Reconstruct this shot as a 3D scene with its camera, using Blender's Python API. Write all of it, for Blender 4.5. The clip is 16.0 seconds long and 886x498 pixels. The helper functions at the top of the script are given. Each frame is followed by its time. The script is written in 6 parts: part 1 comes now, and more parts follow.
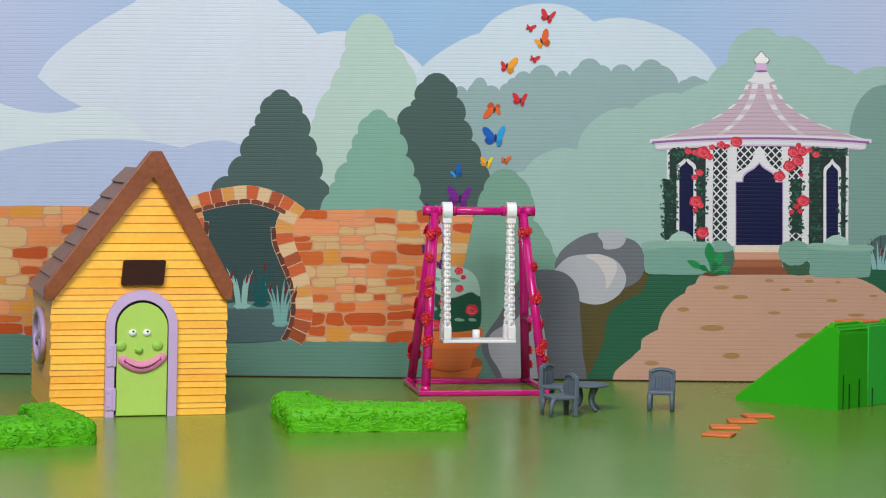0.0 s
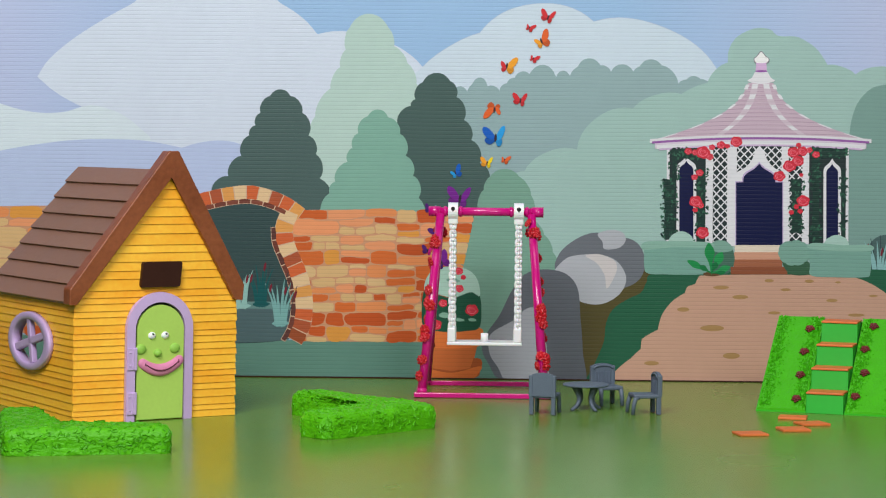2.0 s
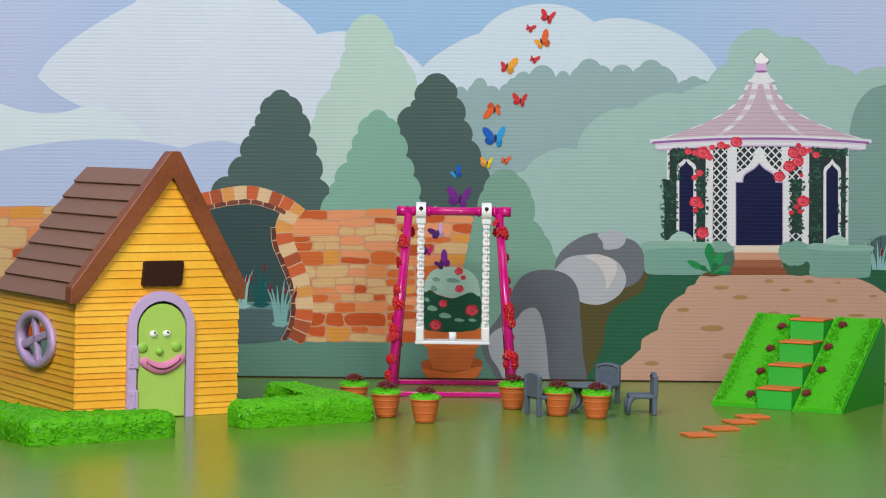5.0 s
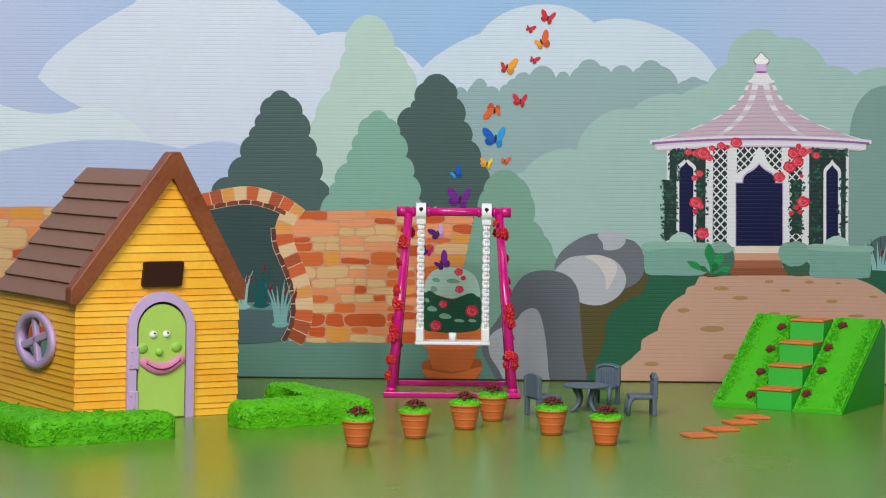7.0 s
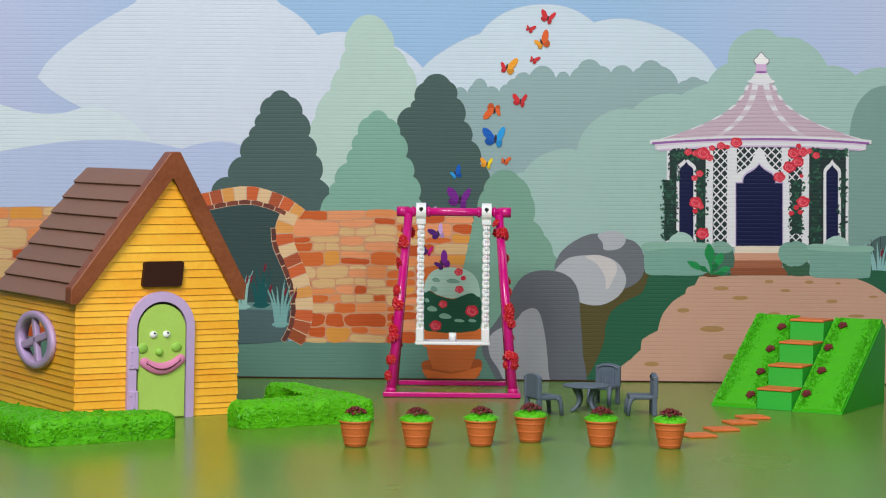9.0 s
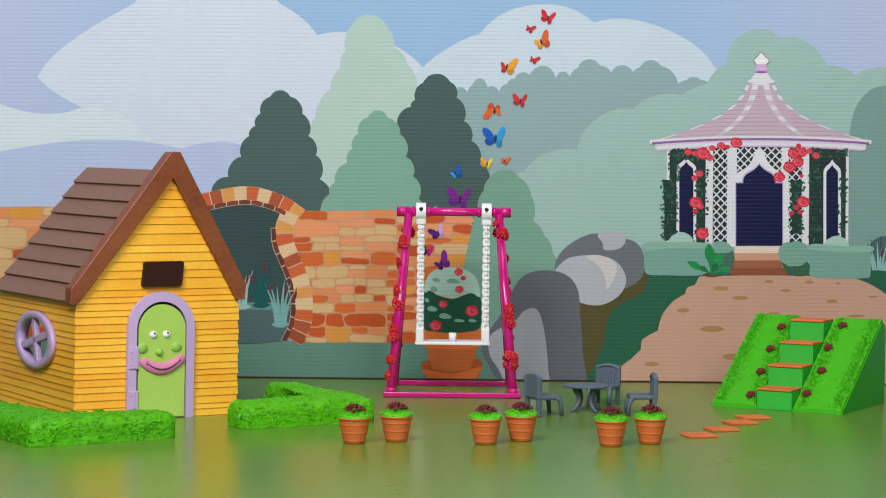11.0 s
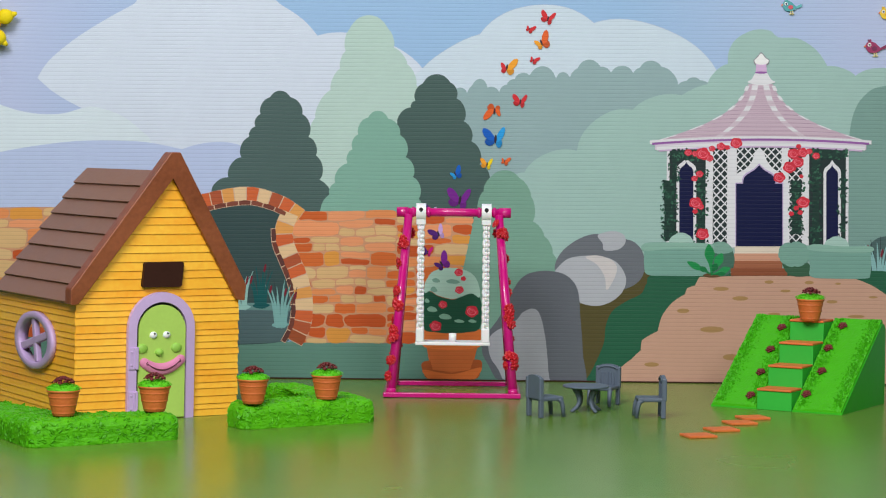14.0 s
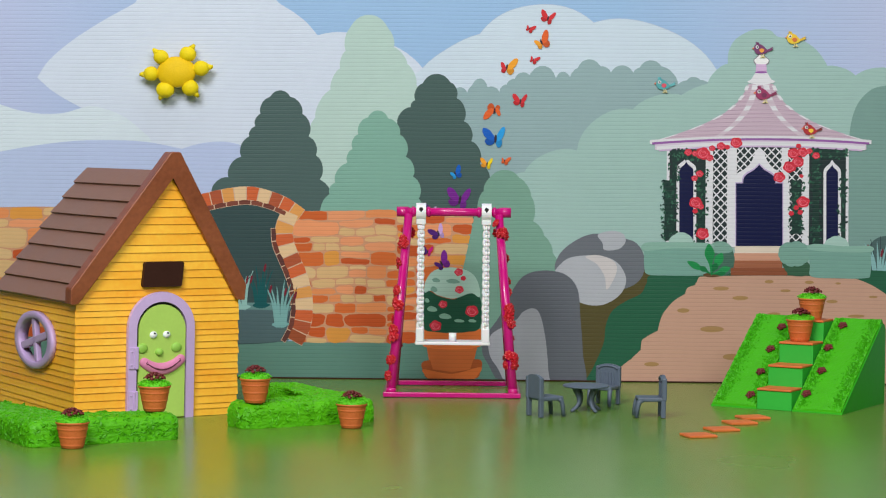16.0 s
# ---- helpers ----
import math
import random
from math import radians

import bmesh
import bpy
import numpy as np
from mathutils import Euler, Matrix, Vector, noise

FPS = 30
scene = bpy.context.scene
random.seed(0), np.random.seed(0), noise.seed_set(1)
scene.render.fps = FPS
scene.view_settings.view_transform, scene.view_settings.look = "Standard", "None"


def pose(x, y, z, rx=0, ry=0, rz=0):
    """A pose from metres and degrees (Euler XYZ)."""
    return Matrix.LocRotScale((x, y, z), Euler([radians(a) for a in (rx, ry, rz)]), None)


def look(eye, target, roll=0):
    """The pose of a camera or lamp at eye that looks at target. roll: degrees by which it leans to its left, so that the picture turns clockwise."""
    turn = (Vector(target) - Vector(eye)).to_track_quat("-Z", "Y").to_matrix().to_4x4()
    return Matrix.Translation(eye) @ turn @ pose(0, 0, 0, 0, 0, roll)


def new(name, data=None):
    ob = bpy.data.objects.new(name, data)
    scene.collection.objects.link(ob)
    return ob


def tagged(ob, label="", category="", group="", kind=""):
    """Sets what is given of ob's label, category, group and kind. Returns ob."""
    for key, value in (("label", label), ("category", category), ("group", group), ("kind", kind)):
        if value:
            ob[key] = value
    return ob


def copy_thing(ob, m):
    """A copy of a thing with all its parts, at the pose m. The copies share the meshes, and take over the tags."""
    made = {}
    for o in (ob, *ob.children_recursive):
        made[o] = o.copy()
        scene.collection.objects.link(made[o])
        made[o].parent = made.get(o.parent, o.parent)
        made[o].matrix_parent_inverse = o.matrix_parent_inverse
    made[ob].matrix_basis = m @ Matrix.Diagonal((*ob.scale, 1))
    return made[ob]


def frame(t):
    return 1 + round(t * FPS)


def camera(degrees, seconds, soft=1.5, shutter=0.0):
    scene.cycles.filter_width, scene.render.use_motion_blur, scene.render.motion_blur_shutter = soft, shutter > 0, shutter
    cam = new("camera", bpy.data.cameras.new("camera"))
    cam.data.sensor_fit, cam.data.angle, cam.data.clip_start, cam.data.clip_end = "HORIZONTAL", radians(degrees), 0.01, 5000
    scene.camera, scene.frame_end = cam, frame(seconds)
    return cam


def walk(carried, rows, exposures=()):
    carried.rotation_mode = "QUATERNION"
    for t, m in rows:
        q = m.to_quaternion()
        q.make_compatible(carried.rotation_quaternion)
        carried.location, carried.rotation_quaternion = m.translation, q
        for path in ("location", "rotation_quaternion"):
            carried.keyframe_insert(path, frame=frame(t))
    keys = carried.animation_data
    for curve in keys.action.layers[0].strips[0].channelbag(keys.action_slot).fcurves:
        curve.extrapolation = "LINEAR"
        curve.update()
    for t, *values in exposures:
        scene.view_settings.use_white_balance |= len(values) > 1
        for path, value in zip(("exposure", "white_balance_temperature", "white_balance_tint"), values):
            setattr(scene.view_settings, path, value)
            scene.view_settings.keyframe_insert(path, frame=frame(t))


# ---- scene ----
# ---- camera: a locked-off tripod that settles by a hair between takes ----
FOV = 2 * math.degrees(math.atan(784 / 4000))
cam = camera(FOV, 16.0, 1.15)
EYE = Vector((0, -2.6, 0.2691))


def stand(nod):
    """The tripod head, tipped down by 2.62 degrees plus a small nod, leaning 0.63 degrees."""
    a = radians(-2.6208 + nod)
    return look(EYE, EYE + Vector((0, math.cos(a), math.sin(a))), 0.63)


walk(cam, [(0, stand(0)), (4.3, stand(0)), (6.2, stand(0.022)), (13.5, stand(0.022)), (14, stand(0.034)), (16, stand(0.026))])

# ---- light: two large soft boxes and an overhead bounce in a plain studio ----
world = bpy.data.worlds.new("studio_air")
scene.world = world
world.use_nodes = True
world.node_tree.nodes["Background"].inputs[0].default_value = (0.9, 0.9, 0.9, 1)
world.node_tree.nodes["Background"].inputs[1].default_value = 0.035


def soft_box(name, eye, target, w, h, power, colour):
    d = bpy.data.lights.new(name, "AREA")
    d.shape, d.size, d.size_y, d.energy, d.color = "RECTANGLE", w, h, power, colour
    ob = new(name, d)
    ob.matrix_world = look(eye, target)
    return ob


soft_box("soft_box_key", (-0.62, -2.1, 1.65), (0.0, -0.15, 0.12), 1.0, 0.8, 47.6, (0.99, 0.985, 0.99))
soft_box("soft_box_fill", (0.7, -2.35, 1.25), (-0.1, -0.15, 0.15), 0.9, 0.7, 21, (0.985, 0.985, 0.995))
soft_box("soft_box_top", (0, -0.55, 2.1), (0, -0.2, 0), 1.4, 0.7, 6, (1.0, 0.98, 0.98))
scene.view_settings.exposure = 0.0


# ---- materials ----
def lin(rgb):
    return tuple((c / 255 / 12.92 if c / 255 <= 0.04045 else ((c / 255 + 0.055) / 1.055) ** 2.4) for c in rgb) + (1,)


def mat(name, rgb, rough=0.5, vary=0.12, grain=60, bump=0.0, bump_scale=0, metal=0.0, coat=0.0, spec=0.5, hue=None, sss=0.0):
    """A painted or moulded surface: two scales of mottling, uneven gloss, fine relief, and a small change from piece to piece."""
    m = bpy.data.materials.new(name)
    m.use_nodes = True
    n, l = m.node_tree.nodes, m.node_tree.links
    b = n["Principled BSDF"]
    co = n.new("ShaderNodeTexCoord")
    big, fine = n.new("ShaderNodeTexNoise"), n.new("ShaderNodeTexNoise")
    big.inputs["Scale"].default_value, fine.inputs["Scale"].default_value = grain, grain * 9
    big.inputs["Detail"].default_value = fine.inputs["Detail"].default_value = 4
    l.new(co.outputs["Object"], big.inputs["Vector"])
    l.new(co.outputs["Object"], fine.inputs["Vector"])
    info = n.new("ShaderNodeObjectInfo")
    add = n.new("ShaderNodeMath"); add.operation = "ADD"
    l.new(big.outputs["Fac"], add.inputs[0]); l.new(fine.outputs["Fac"], add.inputs[1])
    rnd = n.new("ShaderNodeMath"); rnd.operation = "MULTIPLY_ADD"
    l.new(info.outputs["Random"], rnd.inputs[0]); rnd.inputs[1].default_value = 0.5
    l.new(add.outputs[0], rnd.inputs[2])
    ramp = n.new("ShaderNodeMapRange")
    ramp.inputs["From Min"].default_value, ramp.inputs["From Max"].default_value = 0.65, 1.85
    ramp.inputs["To Min"].default_value, ramp.inputs["To Max"].default_value = 0, 1
    l.new(rnd.outputs[0], ramp.inputs["Value"])
    mix = n.new("ShaderNodeMix"); mix.data_type = "RGBA"
    c = lin(rgb)
    d = lin(hue) if hue else c
    mix.inputs["A"].default_value = tuple(v * (1 - vary) for v in c[:3]) + (1,)
    mix.inputs["B"].default_value = tuple(min(1, v * (1 + vary)) for v in d[:3]) + (1,)
    l.new(ramp.outputs[0], mix.inputs["Factor"])
    l.new(mix.outputs["Result"], b.inputs["Base Color"])
    gl = n.new("ShaderNodeMapRange")
    gl.inputs["To Min"].default_value, gl.inputs["To Max"].default_value = max(0.03, rough - 0.08), min(1, rough + 0.08)
    l.new(big.outputs["Fac"], gl.inputs["Value"])
    l.new(gl.outputs[0], b.inputs["Roughness"])
    b.inputs["Metallic"].default_value = metal
    b.inputs["Coat Weight"].default_value = coat
    b.inputs["Specular IOR Level"].default_value = spec
    if sss:
        b.inputs["Subsurface Weight"].default_value = sss
        b.inputs["Subsurface Scale"].default_value = 0.004
    if bump:
        bn, bt = n.new("ShaderNodeBump"), n.new("ShaderNodeTexNoise")
        bt.inputs["Scale"].default_value, bt.inputs["Detail"].default_value = bump_scale or grain * 4, 5
        l.new(co.outputs["Object"], bt.inputs["Vector"])
        l.new(bt.outputs["Fac"], bn.inputs["Height"])
        bn.inputs["Strength"].default_value, bn.inputs["Distance"].default_value = bump, 0.001
        l.new(bn.outputs[0], b.inputs["Normal"])
    return m


FLUTE = 0.0046   # pitch of the fluted plastic board


def printed(name, rgb, vary=0.05, hue=None, slope=0.0):
    """Ink on fluted twin-wall plastic: fine ribs in relief and a faint darker line at each web."""
    m = mat(name, rgb, 0.42, vary, 7, hue=hue, spec=0.19)
    n, l = m.node_tree.nodes, m.node_tree.links
    b = n["Principled BSDF"]
    co = n.new("ShaderNodeTexCoord")
    sep = n.new("ShaderNodeSeparateXYZ")
    l.new(co.outputs["Object"], sep.inputs[0])
    wob = n.new("ShaderNodeTexNoise"); wob.inputs["Scale"].default_value = 5
    l.new(co.outputs["Object"], wob.inputs["Vector"])
    wz = n.new("ShaderNodeMath"); wz.operation = "MULTIPLY_ADD"
    l.new(wob.outputs["Fac"], wz.inputs[0]); wz.inputs[1].default_value = 0.0008
    l.new(sep.outputs["Z"], wz.inputs[2])
    ph = n.new("ShaderNodeMath"); ph.operation = "MULTIPLY"
    l.new(wz.outputs[0], ph.inputs[0]); ph.inputs[1].default_value = 2 * math.pi / FLUTE
    sn = n.new("ShaderNodeMath"); sn.operation = "SINE"
    l.new(ph.outputs[0], sn.inputs[0])
    up = n.new("ShaderNodeMapRange")
    up.inputs["From Min"].default_value = -1
    l.new(sn.outputs[0], up.inputs["Value"])
    pw = n.new("ShaderNodeMath"); pw.operation = "POWER"; pw.inputs[1].default_value = 10
    l.new(up.outputs[0], pw.inputs[0])
    old = b.inputs["Base Color"].links[0].from_socket
    dk = n.new("ShaderNodeMix"); dk.data_type = "RGBA"; dk.blend_type = "MULTIPLY"
    st = n.new("ShaderNodeMath"); st.operation = "MULTIPLY"; st.inputs[1].default_value = 0.17
    l.new(pw.outputs[0], st.inputs[0]); l.new(st.outputs[0], dk.inputs["Factor"])
    l.new(old, dk.inputs["A"]); dk.inputs["B"].default_value = (0.35, 0.38, 0.42, 1)
    l.new(dk.outputs["Result"], b.inputs["Base Color"])
    bn = n.new("ShaderNodeBump")
    bn.invert = True
    bn.inputs["Strength"].default_value, bn.inputs["Distance"].default_value = 0.6, 0.00016
    l.new(pw.outputs[0], bn.inputs["Height"])
    l.new(bn.outputs[0], b.inputs["Normal"])
    return m


INKS = {}


def ink(rgb, vary=0.05, hue=None):
    if rgb not in INKS:
        INKS[rgb] = printed("print_ink", rgb, vary, hue)
    return INKS[rgb]


M_FLOOR = mat("green_vinyl", (97, 138, 47), 0.25, 0.16, 4, bump=0.12, bump_scale=90, hue=(102, 134, 50), spec=0.55)
M_STUDIO = mat("studio_paint", (96, 96, 98), 0.85, 0.06, 3)
M_YELLOW = mat("yellow_painted_wood", (255, 168, 28), 0.46, 0.09, 24, bump=0.3, bump_scale=160, hue=(255, 194, 62))
M_ROOF = mat("brown_shingle_paint", (136, 97, 78), 0.5, 0.16, 30, bump=0.3, bump_scale=220)
M_BARGE = mat("russet_painted_wood", (126, 64, 38), 0.4, 0.24, 22, bump=0.45, bump_scale=160, hue=(146, 82, 50))
M_DARK = mat("dark_brown_wood", (54, 26, 18), 0.6, 0.15, 60, bump=0.3, bump_scale=300, spec=0.2)
M_LILAC = mat("lilac_paint", (196, 168, 214), 0.45, 0.08, 40, bump=0.2, bump_scale=200)
M_DOOR = mat("lime_paint", (176, 211, 98), 0.5, 0.07, 30, bump=0.15, bump_scale=200)
M_CHEEK = mat("green_clay", (146, 196, 78), 0.55, 0.08, 80)
M_LIPS = mat("pink_clay", (216, 130, 170), 0.6, 0.08, 80)
M_MOUTH = mat("dark_mouth_line", (96, 40, 60), 0.6, 0.1, 80)
M_WHITE = mat("white_plastic", (238, 238, 240), 0.35, 0.03, 80, sss=0.1)
M_BLACK = mat("black_dot", (18, 18, 20), 0.4, 0.1, 80)
M_MAGENTA = mat("magenta_plastic", (200, 14, 122), 0.24, 0.06, 40, coat=0.3)
M_ROSE = mat("red_rose_resin", (196, 26, 40), 0.35, 0.2, 200, bump=0.3, bump_scale=700)
M_GREY = mat("slate_grey_resin", (88, 100, 116), 0.5, 0.12, 120, bump=0.35, bump_scale=900)
M_HEDGE = mat("bright_green_clay", (66, 156, 4), 0.5, 0.22, 90, bump=0.6, bump_scale=500, hue=(86, 176, 8), spec=0.3)
M_RAMP = mat("green_foam_paint", (50, 182, 58), 0.5, 0.07, 20, bump=0.15, bump_scale=120)
M_BANK = mat("lime_foam_paint", (44, 172, 16), 0.5, 0.09, 20, bump=0.15, bump_scale=120)
M_SLOPE = mat("lime_grass_paint", (66, 172, 8), 0.5, 0.16, 90, bump=0.5, bump_scale=420, spec=0.3)
M_GRASS = mat("clay_grass_tufts", (98, 200, 30), 0.5, 0.14, 200, spec=0.3, bump=0.5, bump_scale=700)
M_TUFT = mat("dark_clay_tufts", (60, 161, 8), 0.55, 0.2, 200, spec=0.25)
M_TERRA = mat("terracotta_clay", (207, 106, 50), 0.55, 0.12, 60, bump=0.3, bump_scale=500)
M_TILE = mat("orange_clay_tile", (222, 114, 54), 0.55, 0.12, 60, bump=0.3, bump_scale=400)
M_MAROON = mat("maroon_clay_petals", (110, 30, 33), 0.5, 0.25, 200, bump=0.4, bump_scale=900)
M_SUN = mat("yellow_foam_clay", (230, 190, 10), 0.65, 0.1, 80, bump=0.5, bump_scale=500, spec=0.3)
M_RAY = mat("lemon_foam_clay", (236, 210, 12), 0.65, 0.1, 80, bump=0.5, bump_scale=500, spec=0.3)
M_BEIGE = mat("pale_wood_chip", (222, 208, 150), 0.6, 0.1, 200)


# ---- mesh helpers ----
def obj(name, bm, material, parent=None, smooth=False):
    me = bpy.data.meshes.new(name)
    bmesh.ops.recalc_face_normals(bm, faces=bm.faces)
    if smooth:
        for f in bm.faces:
            f.smooth = True
    bm.to_mesh(me)
    bm.free()
    me.materials.append(material)
    ob = new(name, me)
    ob.parent = parent
    return ob


def part(name, bm, material, parent, label="", smooth=False):
    return tagged(obj(name, bm, material, parent, smooth), label)


def empty(name, label, category, group="", kind=""):
    ob = new(name)
    ob.empty_display_size = 0.02
    return tagged(ob, label, category, group, kind)


def share(ob, m, parent):
    """One more piece on the same mesh."""
    o = new(ob.name.split(".")[0], ob.data)
    o.parent = parent
    o.matrix_basis = m
    return o


def box(bm, c, s, bevel=0.0, seg=2, m=None):
    r = bmesh.ops.create_cube(bm, size=1, matrix=Matrix.LocRotScale(c, None, s))
    vs = r["verts"]
    if bevel:
        es = list({e for v in vs for e in v.link_edges})
        g = bmesh.ops.bevel(bm, geom=es, offset=bevel, segments=seg, affect="EDGES", profile=0.5)
        vs = list({v for f in g["faces"] for v in f.verts} | {v for v in vs if v.is_valid})
    if m is not None:
        bmesh.ops.transform(bm, matrix=m, verts=[v for v in vs if v.is_valid])
    return bm


def tube(bm, a, b, r, r2=None, n=14):
    a, b = Vector(a), Vector(b)
    q = (b - a).to_track_quat("Z", "Y").to_matrix().to_4x4()
    bmesh.ops.create_cone(bm, cap_ends=True, segments=n, radius1=r, radius2=r if r2 is None else r2, depth=(b - a).length,
                          matrix=Matrix.Translation((a + b) / 2) @ q)
    return bm


def ball(bm, c, s, u=14, v=9, m=None):
    s = (s, s, s) if isinstance(s, (int, float)) else s
    bmesh.ops.create_uvsphere(bm, u_segments=u, v_segments=v, radius=1, matrix=(m or Matrix()) @ Matrix.LocRotScale(c, None, s))
    return bm


def lathe(bm, profile, n=28, c=(0, 0, 0)):
    rings = []
    for r, z in profile:
        rings.append([bm.verts.new((c[0] + r * math.cos(2 * math.pi * i / n), c[1] + r * math.sin(2 * math.pi * i / n), c[2] + z)) for i in range(n)])
    for a, b in zip(rings, rings[1:]):
        for i in range(n):
            bm.faces.new((a[i], a[(i + 1) % n], b[(i + 1) % n], b[i]))
    bm.faces.new(rings[0][::-1])
    bm.faces.new(rings[-1])
    return bm


def sweep(bm, pts, r, n=10, taper=None):
    """A round bar along a line of points; taper: a radius for each."""
    rings = []
    pts = [Vector(p) for p in pts]
    side = None
    for i, p in enumerate(pts):
        d = (pts[min(i + 1, len(pts) - 1)] - pts[max(i - 1, 0)]).normalized()
        if side is None:
            side = d.orthogonal().normalized()
        side = (side - d * side.dot(d)).normalized()
        up = d.cross(side)
        k = taper[i] if taper else r
        rings.append([bm.verts.new(p + (side * math.cos(t) + up * math.sin(t)) * k) for t in (2 * math.pi * j / n for j in range(n))])
    for a, b in zip(rings, rings[1:]):
        for j in range(n):
            bm.faces.new((a[j], a[(j + 1) % n], b[(j + 1) % n], b[j]))
    bm.faces.new(rings[0][::-1])
    bm.faces.new(rings[-1])
    return bm


def slab(bm, outline, y0, y1, m=None):
    """A plate: an outline in x and z, from depth y0 to y1."""
    a = [bm.verts.new((x, y0, z)) for x, z in outline]
    b = [bm.verts.new((x, y1, z)) for x, z in outline]
    k = len(a)
    bm.faces.new(a); bm.faces.new(b[::-1])
    for i in range(k):
        bm.faces.new((a[i], b[i], b[(i + 1) % k], a[(i + 1) % k]))
    if m is not None:
        bmesh.ops.transform(bm, matrix=m, verts=a + b)
    return bm


def round_rect(w, h, r, n=4, cx=0, cz=0):
    out = []
    for k, (sx, sz) in enumerate(((1, 1), (-1, 1), (-1, -1), (1, -1))):
        for i in range(n + 1):
            t = math.pi / 2 * (k + i / n)
            out.append((cx + sx * (w / 2 - r) + r * math.cos(t), cz + sz * (h / 2 - r) + r * math.sin(t)))
    return out


# ---- setting ----
def plain_box(name, c, s, material, label, category):
    return tagged(obj(name, box(bmesh.new(), c, s), material), label, category, kind="structure")


bm = bmesh.new()
box(bm, (0, -0.55, -0.002), (2.2, 1.5, 0.004), 0.0008, 1)
tagged(obj("ground", bm, M_FLOOR), "glossy olive-green vinyl sheet covering the set floor", "floor", kind="structure")
plain_box("floor", (0, -1.2, -0.054), (5, 5, 0.1), M_STUDIO, "plain grey studio floor under the set", "floor")
plain_box("ceiling", (0, -1.2, 2.65), (5.2, 5.2, 0.1), M_STUDIO, "plain pale studio ceiling", "ceiling")
plain_box("wall_north", (0, 1.35, 1.3), (5.2, 0.1, 2.6), M_STUDIO, "plain grey studio wall", "wall")
plain_box("wall_south", (0, -3.75, 1.3), (5.2, 0.1, 2.6), M_STUDIO, "plain grey studio wall", "wall")
plain_box("wall_west", (-2.55, -1.2, 1.3), (0.1, 5, 2.6), M_STUDIO, "plain grey studio wall", "wall")
plain_box("wall_east", (2.55, -1.2, 1.3), (0.1, 5, 2.6), M_STUDIO, "plain grey studio wall", "wall")
# ---- the toy house ----
HW, HD, EAVE, RIDGE = 0.0848, 0.1086, 0.120, 0.2433   # half width, half depth, heights
LAP, GABLE_LAP = 0.0067, 0.0088                        # usual exposed height of a siding board
BOARDS = [0.0]                                         # heights of the boards' lower edges, laid unevenly
while BOARDS[-1] < RIDGE - 0.012:
    k = len(BOARDS)
    BOARDS.append(BOARDS[-1] + (LAP if BOARDS[-1] < EAVE else GABLE_LAP) * (1 + 0.16 * math.sin(k * 2.3) + 0.10 * math.sin(k * 5.1)))


def lean(bm):
    """The gable is crooked: it drifts sideways above the eaves."""
    for v in bm.verts:
        v.co.x += 0.012 * v.co.z + 0.092 * max(0.0, v.co.z - EAVE)
    return bm


def gable_half(z):
    """Half width of the front wall at height z."""
    return HW if z <= EAVE else max(0.0, HW * (RIDGE - 0.004 - z) / (RIDGE - 0.004 - EAVE))


